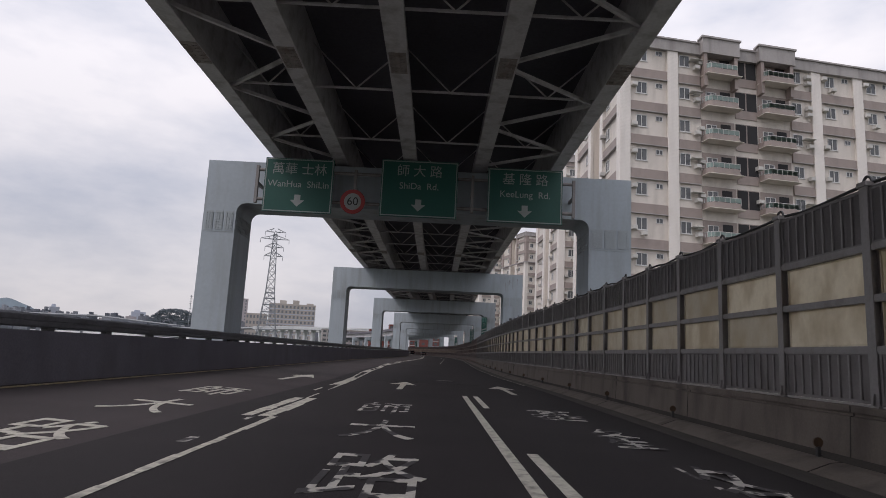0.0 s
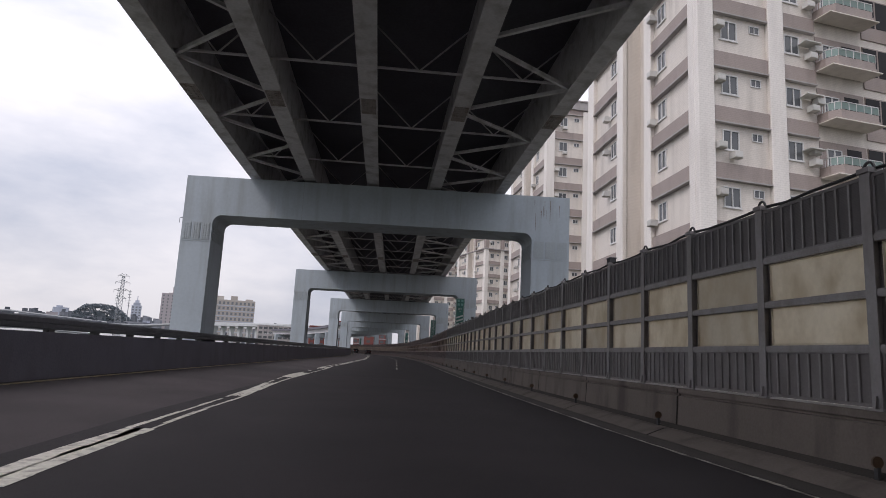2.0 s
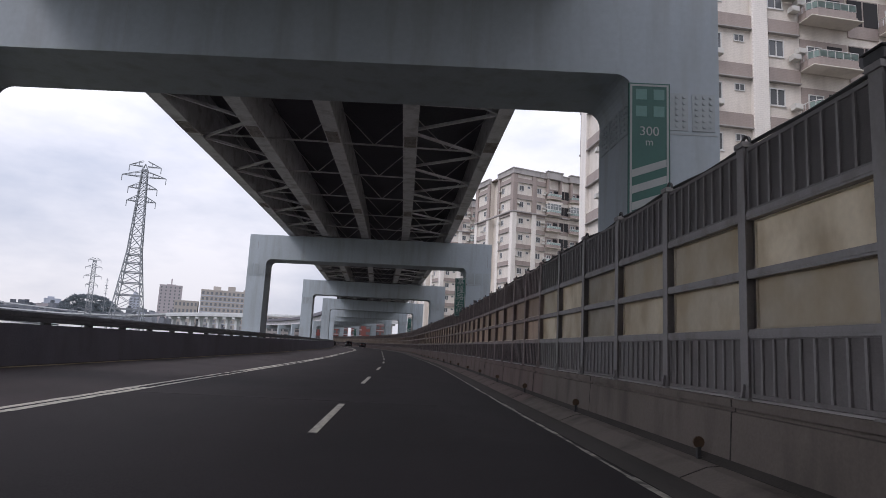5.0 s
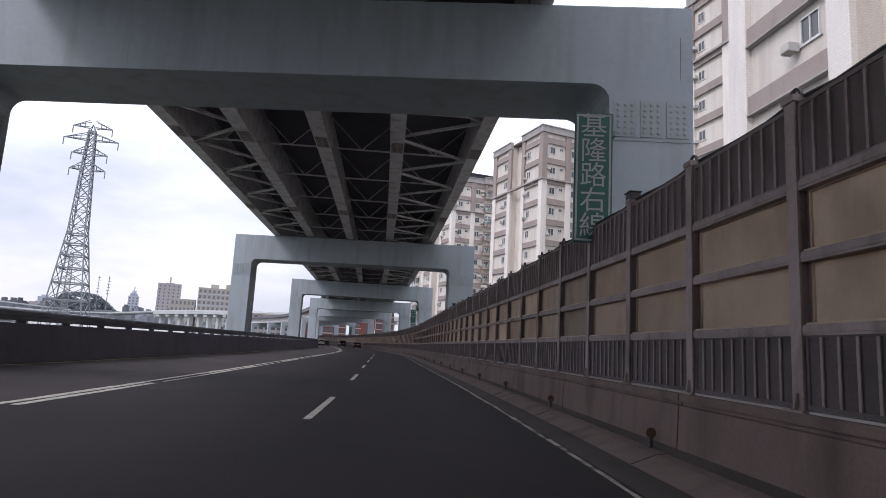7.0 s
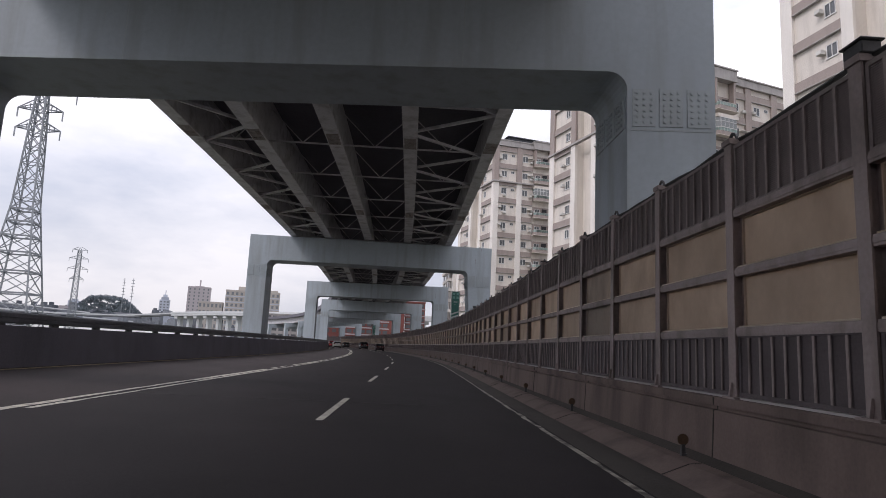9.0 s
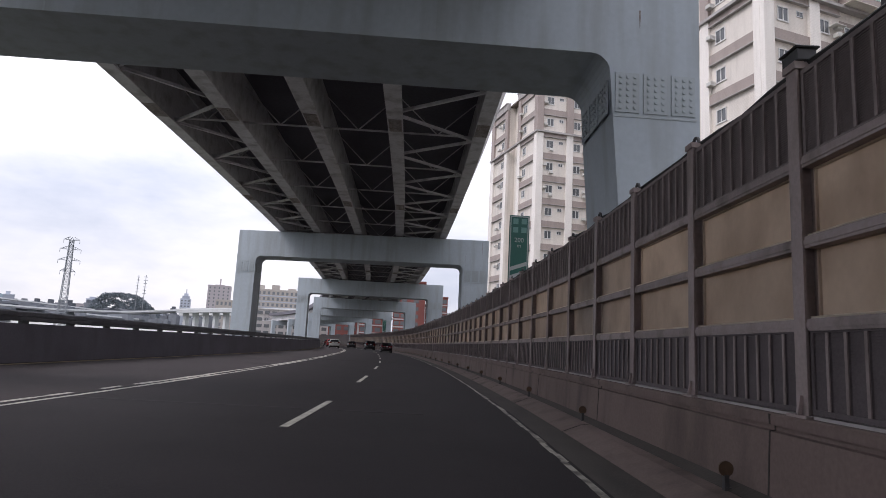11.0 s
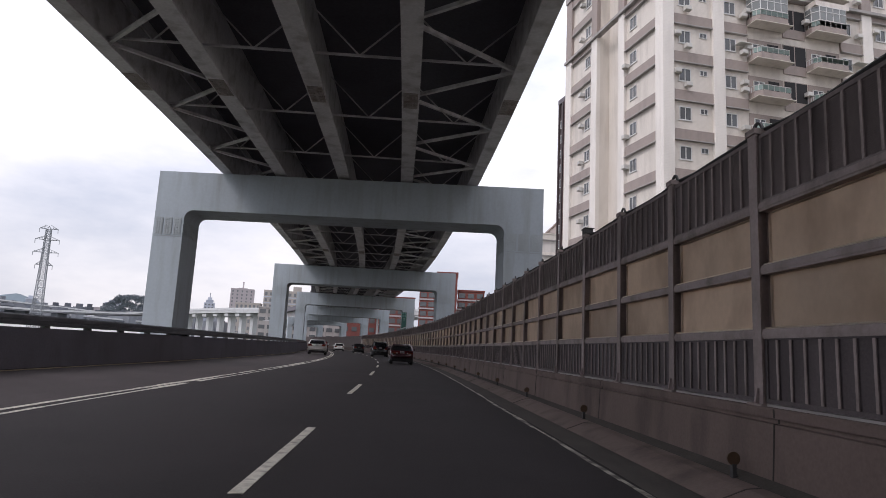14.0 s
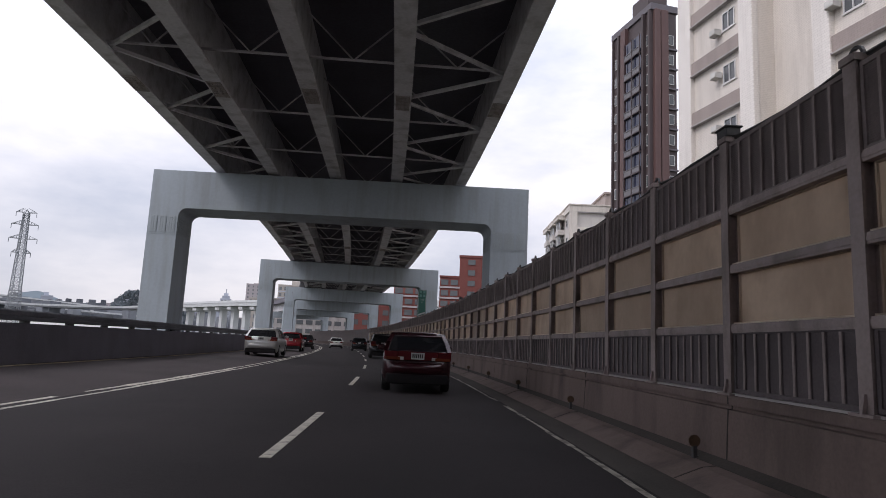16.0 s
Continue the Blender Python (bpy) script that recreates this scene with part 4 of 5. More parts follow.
apartment((39.9, 171.8), 12.1, 26, 20.4, 50.3, CREAM, crown=2, recess=(0.39, 0.585), skew=3, glazed=True, attic=1.4, F=4.1)
apartment((26.5, 214.7), 18.2, 32, 20.6, 44.0, CREAM, crown=2, recess=(0.39, 0.605), skew=3, glazed=True, attic=2.25, F=3.95)
tall = apartment((13.8, 265.4), 18.2, 36, 20.8, 47.1, CREAM, crown=2, recess=(0.39, 0.615), skew=-2.4, glazed=True, attic=1.45, F=3.85)
ROOF_SHEET = mat("dark_roof_sheet", (0.055, 0.06, 0.07), 0.6, 0.1, var=0.2, scale=0.8, fine=6)
part("roof_shed", boxes((5, 17, 3.5, 12, 46.3, 49.3), (4.6, 17.4, 3.1, 12.4, 49.3, 49.5)), ROOF_SHEET, tall, "dark sheet-metal shed on the roof")
part("roof_shed", boxes((20, 30, 3.5, 12, 46.3, 48.8), (19.6, 30.4, 3.1, 12.4, 48.8, 49.0)), ROOF_SHEET, tall, "dark sheet-metal shed on the roof")


# ---- road signs ----
def sign_board(u0, u1, z0, z1, label, arrow=True):
    """A green guide sign with a white rim; it faces the traffic (-y) and stands before its pier."""
    s = tagged(new("road_sign"), label, "road sign", "guide signs")
    part("board", boxes((u0, u1, -0.05, 0.0, z0, z1), bevel=0.008), GREEN, s)
    t = 0.035
    rim = boxes((u0 + 0.03, u1 - 0.03, -0.056, -0.05, z0 + 0.03, z0 + 0.03 + t), (u0 + 0.03, u1 - 0.03, -0.056, -0.05, z1 - 0.03 - t, z1 - 0.03), (u0 + 0.03, u0 + 0.03 + t, -0.056, -0.05, z0 + 0.06, z1 - 0.06), (u1 - 0.03 - t, u1 - 0.03, -0.056, -0.05, z0 + 0.06, z1 - 0.06))
    part("rim", rim, WHITE, s)
    if arrow:
        c, b = (u0 + u1) / 2, z0 + 0.22
        bm = bmesh.new()
        plate(bm, [(c, b), (c + 0.26, b + 0.24), (c + 0.11, b + 0.24), (c + 0.11, b + 0.44), (c - 0.11, b + 0.44), (c - 0.11, b + 0.24), (c - 0.26, b + 0.24)], -0.056, -0.05)
        part("arrow", bm, WHITE, s, "white down arrow")
    return s


FACE = Matrix.Rotation(radians(90), 4, "X")


def words(s, text, size, u, z, label="white lettering", y=-0.054):
    lettering("lettering", text, size, WHITE, s, Matrix.Translation((u, y, z)) @ FACE, label, 0.002)


px, py, pturn = PORTALS[0]
gantry = pose(px, py, 0, 0, 0, pturn) @ Matrix.Translation((0, -1.0, 0))
for u0, u1, z0, z1, han, latin in ((-5.57, -3.07, 5.85, 7.86, "萬華 士林", "WanHua  ShiLin"), (-1.34, 1.44, 5.89, 8.0, "師 大 路", "ShiDa  Rd."), (2.54, 5.25, 5.86, 7.88, "基 隆 路", "KeeLung  Rd.")):
    s = sign_board(u0, u1, z0, z1, "green guide sign with white lettering and down arrow")
    s.matrix_basis = gantry
    words(s, han, 0.47, (u0 + u1) / 2, z1 - 0.42)
    words(s, latin, 0.34, (u0 + u1) / 2, z1 - 0.97)
    for u in (u0 + 0.4, u1 - 0.4):
        part("bracket", boxes((u - 0.05, u + 0.05, 0.0, 0.12, z0 + 0.1, z1 - 0.1), (u - 0.05, u + 0.05, 0.12, 0.98, z0 + 0.5, z0 + 0.6), (u - 0.05, u + 0.05, 0.12, 0.98, z1 - 0.6, z1 - 0.5)), GALV, s)
rack = tagged(new("sign_gantry"), "grey steel pipe rack behind the guide signs", "sign gantry")
rack.matrix_basis = gantry
for z in (6.35, 7.45):
    bm = bmesh.new()
    tube(bm, (-5.95, 0.2, z), (5.75, 0.2, z), 0.06)
    part("pipe", bm, GALV, rack)
for u in (-5.9, -2.3, 2.0, 5.7):
    part("pipe", boxes((u - 0.05, u + 0.05, 0.13, 0.27, 6.2, 7.6)), GALV, rack)
    part("arm", boxes((u - 0.05, u + 0.05, 0.27, 0.98, 6.9, 7.0)), GALV, rack)
for u in (-4.6, 0.1, 3.9):
    part("lug", boxes((u - 0.1, u + 0.1, 0.3, 0.5, 6.0, 6.36)), GALV, rack)
limit = tagged(new("speed_sign"), "round red-rimmed speed limit sign showing 60", "road sign")
limit.matrix_basis = gantry @ Matrix.Translation((-2.32, 0, 6.36))
bm = bmesh.new()
tube(bm, (0, 0.0, 0), (0, -0.03, 0), 0.45, n=36)
part("disc", bm, RED, limit, "red rim")
bm = bmesh.new()
tube(bm, (0, -0.03, 0), (0, -0.036, 0), 0.31, n=36)
part("face", bm, WHITE, limit, "white face")
ob = lettering("lettering", "60", 0.42, BLACK, limit, Matrix.Translation((0, -0.038, 0.0)) @ FACE, "black figures", 0.002)
part("arm", boxes((-0.05, 0.05, 0.0, 0.2, -0.2, 0.2)), GALV, limit)

# tall narrow sign on the fourth pier
px, py, pturn = PORTALS[3]
s = sign_board(5.74, 6.44, 3.15, 5.62, "narrow green sign with white upright lettering on the pier", False)
s.matrix_basis = pose(px, py - 0.25, 0, 0, 0, pturn)
for i, ch in enumerate("基隆路右線"):
    words(s, ch, 0.5, 6.09, 5.34 - 0.475 * i)
part("bracket", boxes((6.3, 6.5, 0.0, 0.25, 3.6, 3.7), (6.3, 6.5, 0.0, 0.25, 5.2, 5.3)), GALV, s)


def countdown(m, distance, stripes, u0, u1, z0, z1, post=False):
    """A green exit countdown board with slanted white stripes."""
    s = sign_board(u0, u1, z0, z1, "green exit countdown board with white stripes", False)
    s.matrix_basis = m
    w = u1 - u0
    for i in range(2):
        for j in range(2):
            x, z = u0 + w * (0.18 + 0.42 * i), z1 - 0.32 - 0.32 * j
            part("lettering_bar", boxes((x, x + w * 0.26, -0.055, -0.05, z, z + 0.2)), SIGN_DIM, s, "faded lettering block")
    words(s, distance, w * 0.32, (u0 + u1) / 2, z1 - 0.92)
    words(s, "m", w * 0.26, (u0 + u1) / 2, z1 - 1.12)
    for i in range(stripes):
        z = z0 + 0.12 + 0.3 * i
        bm = bmesh.new()
        plate(bm, [(u0 + 0.07, z), (u1 - 0.07, z + 0.22), (u1 - 0.07, z + 0.36), (u0 + 0.07, z + 0.14)], -0.056, -0.05)
        part("stripe", bm, WHITE, s)
    if post:
        part("post", boxes(((u0 + u1) / 2 - 0.05, (u0 + u1) / 2 + 0.05, 0.0, 0.1, 0.5, z1 - 0.2)), DARKSTEEL, s)
    return s


SIGN_DIM = mat("faded_sign_lettering", (0.10, 0.22, 0.20), 0.5)
px, py, pturn = PORTALS[2]
countdown(pose(px, py - 0.25, 0, 0, 0, pturn), "300", 3, 6.27, 7.02, 3.55, 6.05)
countdown(stand(163, 6.2 - 6.57, 0), "200", 2, 6.57, 7.30, 3.55, 6.02, True)
px, py, pturn = PORTALS[9]
countdown(pose(px, py - 0.25, 0, 0, 0, pturn), "100", 1, 6.3, 7.05, 3.55, 6.05)

# ---- fittings on the noise barrier ----
bm = bmesh.new()
tube(bm, (0, 0.012, 0.0), (0, -0.012, 0.0), 0.064, n=16)
DISC = mesh_of("disc", bm, mat("faded_brown_reflector", (0.10, 0.06, 0.035), 0.5, var=0.3, scale=8))
STEM = mesh_of("stem", boxes((-0.02, 0.02, -0.025, 0.025, -0.16, -0.05), (-0.02, 0.06, -0.03, 0.03, -0.18, -0.15)), DARKSTEEL)
for k in range(-13, 53):
    s = 30.4 + 5.03 * k
    r = tagged(new("road_reflector"), "round faded reflector on a short stem by the base wall", "reflector", "reflectors along the barrier")
    r.matrix_basis = stand(s, 5.79, 0.225)
    part("disc", DISC, None, r)
    part("stem", STEM, None, r)
bm = bmesh.new()
rows = []
for i in range(9):
    a = math.pi * i / 8
    c, d = Vector((0, math.cos(a) * 0.08, math.sin(a) * 0.09)), Vector((0, math.cos(a), math.sin(a)))
    rows.append([bm.verts.new(c + d * q + Vector((p, 0, 0))) for p, q in ((-0.013, -0.013), (0.013, -0.013), (0.013, 0.013), (-0.013, 0.013))])
for p, q in zip(rows[:-1], rows[1:]):
    for i in range(4):
        bm.faces.new((p[i], p[(i + 1) % 4], q[(i + 1) % 4], q[i]))
HOOK = mesh_of("hook", bm, DARKSTEEL)
cable = tagged(new("cable"), "black cable draped along the top of the noise barrier", "cable")
for s, s2 in zip(POSTS[15:-20], POSTS[16:-19]):
    bm = bmesh.new()
    pts = [at(s + (s2 - s) * i / 4, U_WALL + 0.03, 3.50 - 0.05 * math.sin(math.pi * i / 4) * random.uniform(0.2, 1.3)) for i in range(5)]
    for a, b in zip(pts[:-1], pts[1:]):
        tube(bm, a, b, 0.022, n=6)
    part("strand", bm, CABLE, cable)
    part("hook", HOOK, None, cable, at=stand(s, U_WALL, 3.49))
BOX = boxes((-0.08, 0.08, -0.11, 0.11, 0.0, 0.10), (-0.1, 0.1, -0.13, 0.13, 0.10, 0.12), bevel=0.008)
BOX = mesh_of("housing", BOX, DARKSTEEL)
for i, s in enumerate((18.0, 44.0, 52.5, 80.6, 86.9, 112.2, 145.9, 196.5, 222.0, 248.0)):
    lb = tagged(new("lamp_box"), "small dark lamp box on a barrier post", "lamp box", "lamp boxes on the barrier")
    lb.matrix_basis = stand(min(POSTS, key=lambda q: abs(q - s)), U_WALL, 3.50)
    part("housing", BOX, None, lb)

# ---- vehicles ----
TYRE = mat("tyre_rubber", (0.015, 0.015, 0.015), 0.85, var=0.2)
RIM = mat("alloy_rim", (0.35, 0.35, 0.36), 0.35, 0.8)
CARGLASS = glass("tinted_car_glass", (0.012, 0.013, 0.015), 0.05)
TAIL = glass("tail_lamp_red", (0.07, 0.005, 0.007), 0.15)
AMBER = glass("tail_lamp_amber", (0.12, 0.022, 0.008), 0.15)
REVERSE = glass("tail_lamp_clear", (0.35, 0.33, 0.32), 0.12)
# black plastic of the roof rails; also paints the shade below bumpers
TRIM = mat("black_trim_and_shade", (0.012, 0.011, 0.012), 0.75, spec=0.2)
PLATE_WHITE = mat("plate_white", (0.38, 0.38, 0.37), 0.5)


def car_paint(name, color, rough=0.25, metal=0.2):
    m = mat(name, color, rough, metal, var=0.05, scale=3, fine=60, bump=0.0)
    m.node_tree.nodes["Principled BSDF"].inputs["Coat Weight"].default_value = 0.6
    return m


def loft(rings, cap=True):
    bm = bmesh.new()
    vs = [[bm.verts.new(p) for p in r] for r in rings]
    n = len(rings[0])
    for a, b in zip(vs[:-1], vs[1:]):
        for i in range(n):
            bm.faces.new((a[i], a[(i + 1) % n], b[(i + 1) % n], b[i]))
    if cap:
        bm.faces.new(vs[0][::-1])
        bm.faces.new(vs[-1])
    bmesh.ops.recalc_face_normals(bm, faces=bm.faces)
    return bm


def wheel_meshes(r, w):
    bm = bmesh.new()
    n = 24
    prof = [(r * 0.62, -w / 2), (r * 0.93, -w / 2), (r, -w * 0.3), (r, w * 0.3), (r * 0.93, w / 2), (r * 0.62, w / 2)]
    rings = []
    for i in range(n):
        a = 2 * math.pi * i / n
        rings.append([bm.verts.new((x, q * math.cos(a), q * math.sin(a))) for q, x in prof])
    for i in range(n):
        for j in range(5):
            bm.faces.new((rings[i][j], rings[i][j + 1], rings[(i + 1) % n][j + 1], rings[(i + 1) % n][j]))
    tyre = mesh_of("tyre", bm, TYRE, smooth=True)
    bm = bmesh.new()
    tube(bm, (-w * 0.35, 0, 0), (w * 0.35, 0, 0), r * 0.63, n=20)
    for i in range(5):
        a = 2 * math.pi * i / 5
        for sx in (-1, 1):
            bar(bm, (sx * w * 0.40, 0, 0), (sx * w * 0.40, r * 0.58 * math.cos(a), r * 0.58 * math.sin(a)), 0.07, 0.05)
    return tyre, mesh_of("rim", bm, RIM)


def vehicle(label, paint, length, width, height, belt, house, lamps, garnish=False, rails=False, category="car"):
    """A car whose rear stands at y = 0. belt: (y, top of the lower body) along its length, as shares of the length and in metres;
    house: where the glasshouse starts and ends below and above, as shares of the length; lamps: heights of the tail lamps."""
    c = tagged(new("car"), label, category, "cars on the road")
    h = width / 2
    rings = []
    for f, z in belt:
        y = f * length
        nose = 1 - 0.16 * max(0, (0.06 - f) / 0.06) ** 2 - 0.22 * max(0, (f - 0.9) / 0.1) ** 2
        w, zb = h * nose, 0.22 + 0.16 * max(0, (0.05 - f) / 0.05) + 0.1 * max(0, (f - 0.93) / 0.07)
        zm = zb + (z - zb) * 0.55
        half = [(w * 0.90, zb), (w * 0.985, zb + 0.1), (w, zm), (w * 0.985, z - 0.12), (w * 0.93, z - 0.03), (w * 0.80, z)]
        rings.append([(x, y, q) for x, q in half] + [(-x, y, q) for x, q in half[::-1]])
    body = part("body", mesh_of("body", loft(rings), paint, smooth=True), None, c)
    a0, a1, b0, b1 = [q * length for q in house]
    zb = [float(np.interp(q, [f for f, _ in belt], [z for _, z in belt])) - 0.03 for q in (house[0], house[1])]
    wb, wt = h * 0.90, h * 0.70
    gh = [[(-wb, a0, zb[0]), (wb, a0, zb[0]), (wb, a1, zb[1]), (-wb, a1, zb[1])], [(-(wb + wt) / 2 * 1.03, a0 + (b0 - a0) * 0.5, (zb[0] + height) / 2), ((wb + wt) / 2 * 1.03, a0 + (b0 - a0) * 0.5, (zb[0] + height) / 2), ((wb + wt) / 2 * 1.03, a1 + (b1 - a1) * 0.5, (zb[1] + height) / 2), (-(wb + wt) / 2 * 1.03, a1 + (b1 - a1) * 0.5, (zb[1] + height) / 2)], [(-wt, b0, height - 0.05), (wt, b0, height - 0.05), (wt, b1, height - 0.05), (-wt, b1, height - 0.05)]]
    part("glasshouse", loft(gh), CARGLASS, c, "dark tinted windows")
    rr = []
    for q, dz in ((-0.06, -0.075), (0.0, -0.02), (0.25, 0.0), (0.75, -0.005), (1.0, -0.03), (1.05, -0.085)):
        y = b0 + (b1 - b0) * q
        z = height + dz
        rr.append([(-wt - 0.035, y, z - 0.05), (wt + 0.035, y, z - 0.05), (wt + 0.02, y, z - 0.015), (wt * 0.7, y, z), (-wt * 0.7, y, z), (-wt - 0.02, y, z - 0.015)])
    part("roof", mesh_of("roof", loft(rr), paint, smooth=True), None, c)
    for sx in (-1, 1):
        for (ya, za), (yb, zt), w in (((a0, zb[0]), (b0, height - 0.05), 0.10), ((a1, zb[1]), (b1, height - 0.05), 0.07), (((a0 + a1) / 2, zb[1]), ((b0 + b1) / 2, height - 0.05), 0.07), ((a0 + (a1 - a0) * 0.2, zb[0]), (b0 + (b1 - b0) * 0.12, height - 0.05), 0.09)):
            bm = bmesh.new()
            bar(bm, (sx * (wb + 0.012), ya, za), (sx * ((wb + wt) / 2 * 1.03 + 0.012), (ya + yb) / 2, (za + zt) / 2), w, 0.05)
            bar(bm, (sx * ((wb + wt) / 2 * 1.03 + 0.012), (ya + yb) / 2, (za + zt) / 2), (sx * (wt + 0.012), yb, zt), w, 0.05)
            part("pillar", bm, paint, c)
        part("mirror", mesh_of("mirror", boxes((sx * (h + 0.1) - 0.1, sx * (h + 0.1) + 0.1, a1 - 0.45, a1 - 0.32, zb[1] + 0.02, zb[1] + 0.17), bevel=0.03), paint), None, c)
        z0, z1 = lamps
        part("tail_lamp", boxes((min(sx * h * 0.58, sx * h * 0.955), max(sx * h * 0.58, sx * h * 0.955), -0.02, 0.10, z0, z1), bevel=0.015), TAIL, c, "red tail lamp")
        part("indicator", boxes((min(sx * h * 0.50, sx * h * 0.92), max(sx * h * 0.50, sx * h * 0.92), -0.026, 0.0, z0, z0 + (z1 - z0) * 0.35), bevel=0.008), AMBER, c, "amber indicator lamp")
        part("reverse_lamp", boxes((min(sx * h * 0.40, sx * h * 0.56), max(sx * h * 0.40, sx * h * 0.56), -0.018, 0.05, z0, z0 + 0.07)), REVERSE, c, "clear reversing lamp")
    bump = [[(h * 0.92 * math.sin(a), 0.22 - out * math.cos(a) ** 0.5, z) for a in [radians(-90 + 15 * i) for i in range(1, 12)]] + [(h * 0.7, 0.25, z), (-h * 0.7, 0.25, z)] for z, out in ((0.42, 0.24), (0.46, 0.28), (0.60, 0.29), (0.65, 0.27), (0.68, 0.23))]
    part("bumper", mesh_of("bumper", loft(bump), paint, smooth=True), None, c)
    # lower bumper in black: the shade under the car is put into its colour
    part("shaded_valance", boxes((-h * 0.88, h * 0.88, -0.035, 0.4, 0.2, 0.44), bevel=0.03), TRIM, c, "lower bumper, black with the shade under the car")
    zc = (lamps[0] + lamps[1]) / 2
    pl = part("number_plate", boxes((-0.15, 0.15, -0.04, 0.02, zc - 0.075, zc + 0.075)), PLATE_WHITE, c, "white number plate")
    for i in range(6):
        x = -0.125 + i * 0.043
        part("bar", boxes((x, x + 0.028, -0.044, -0.04, zc - 0.045, zc + 0.045)), BLACK, pl)
    if garnish:
        part("garnish", boxes((-h * 0.57, h * 0.57, -0.012, 0.03, lamps[0], lamps[1]), bevel=0.01), TAIL, c, "dark red reflective band between the lamps")
    if rails:
        for sx in (-1, 1):
            bm = bmesh.new()
            bar(bm, (sx * wt, b0 + 0.2, height + 0.03), (sx * wt, b1 - 0.2, height + 0.03), 0.04)
            part("roof_rail", bm, TRIM, c)
    bm = bmesh.new()
    tube(bm, (h * 0.5, -0.03, 0.26), (h * 0.5, 0.3, 0.26), 0.03)
    part("exhaust", bm, GALV, c)
    r = 0.31 if height < 1.5 else 0.34
    tyre, rim = wheel_meshes(r, 0.2)
    for sx in (-1, 1):
        for y in (length * 0.2, length * 0.8):
            wh = part("wheel", tyre, None, c, at=Matrix.Translation((sx * (h - 0.10), y, r)))
            part("rim", rim, None, wh)
    return c


SEDAN = [(0.0, 0.66), (0.012, 0.86), (0.03, 0.95), (0.12, 1.0), (0.3, 0.97), (0.6, 0.95), (0.72, 0.93), (0.85, 0.84), (0.95, 0.72), (1.0, 0.5)]
SUV = [(0.0, 0.75), (0.012, 0.95), (0.04, 1.06), (0.15, 1.08), (0.4, 1.06), (0.7, 1.04), (0.78, 1.02), (0.9, 0.94), (0.97, 0.8), (1.0, 0.55)]
maroon = car_paint("maroon_car_paint", (0.030, 0.0035, 0.007))
silver = car_paint("silver_car_paint", (0.46, 0.46, 0.45), 0.28, 0.6)
scarlet = car_paint("scarlet_car_paint", (0.22, 0.010, 0.016))
ink = car_paint("black_car_paint", (0.012, 0.012, 0.014))
pale = car_paint("white_car_paint", (0.62, 0.62, 0.60))
car = vehicle("dark red hatchback with black windows and a wide lamp band", maroon, 4.3, 1.60, 1.39, SEDAN, (0.03, 0.70, 0.14, 0.52), (0.74, 0.93), garnish=True)
car.matrix_basis = stand(229.3, 3.0)
car = vehicle("silver compact crossover in the outer lane", silver, 4.2, 1.78, 1.52, SUV, (0.03, 0.76, 0.17, 0.58), (0.85, 1.05))
car.matrix_basis = stand(249.5, -4.2, 0.06)
car = vehicle("bright red small hatchback", scarlet, 3.8, 1.66, 1.52, SUV, (0.02, 0.78, 0.08, 0.58), (0.80, 1.05))
car.matrix_basis = stand(266.0, -4.3, 0.06)
car = vehicle("black sport utility vehicle", ink, 4.5, 1.82, 1.68, SUV, (0.02, 0.74, 0.08, 0.62), (0.85, 1.15), rails=True)
car.matrix_basis = stand(258.0, 2.6)
car = vehicle("dark sedan in the outer lane", ink, 4.5, 1.75, 1.45, SEDAN, (0.10, 0.72, 0.22, 0.55), (0.72, 0.9))
car.matrix_basis = stand(281.0, -4.2, 0.06)
car = vehicle("dark hatchback further along the road", ink, 4.0, 1.7, 1.48, SUV, (0.02, 0.76, 0.09, 0.6), (0.8, 1.0))
car.matrix_basis = stand(287.0, 1.6)
car = vehicle("white sedan far along the road", pale, 4.4, 1.74, 1.45, SEDAN, (0.10, 0.72, 0.22, 0.55), (0.72, 0.9))
car.matrix_basis = stand(302.0, -0.8)


# ---- far side of the river ----
# distance haze is put into this paler, bluer grey
CITY_GREY = mat("hazed_grey_wall", (0.37, 0.40, 0.46), 0.8, var=0.1, scale=0.05, fine=0.5, each=0.2)
CITY_BEIGE = mat("far_beige_wall", (0.40, 0.37, 0.34), 0.8, var=0.08, scale=0.05, fine=0.5, each=0.1)
CITY_PINK = mat("far_pinkish_wall", (0.38, 0.35, 0.36), 0.8, var=0.08, scale=0.05, fine=0.5)
# panes lightened in colour to paint the haze before far windows
FAR_WINDOW = glass("hazed_window", (0.15, 0.16, 0.175), 0.4)
BRICK = mat("red_brick", (0.165, 0.05, 0.042), 0.8, var=0.12, scale=0.3, fine=6, bump=0.1, stain=(0.18, 0.05, 0.04), stain_amount=0.4, stain_scale=(0.3, 0.3, 0.1))
LEDGE = mat("dark_grey_ledge", (0.13, 0.12, 0.135), 0.7, var=0.1)
DARK_BRICK = mat("dark_brown_tile", (0.065, 0.048, 0.05), 0.6, var=0.1, scale=0.3, fine=6)
PALE_CONCRETE = mat("pale_concrete", (0.52, 0.54, 0.55), 0.8, var=0.1, scale=0.2, fine=2, stain=(0.36, 0.37, 0.38), stain_amount=0.4)
LATTICE = mat("lattice_steel", (0.24, 0.26, 0.28), 0.6, 0.3)
# woods and hills: the blue-grey of distance haze is put into their colours
FOLIAGE = mat("hazed_foliage", (0.125, 0.15, 0.17), 0.9, var=0.25, scale=0.15, fine=1.2)
HILL = mat("hazed_hill", (0.20, 0.25, 0.29), 0.95, var=0.1, scale=0.004, fine=0.03)


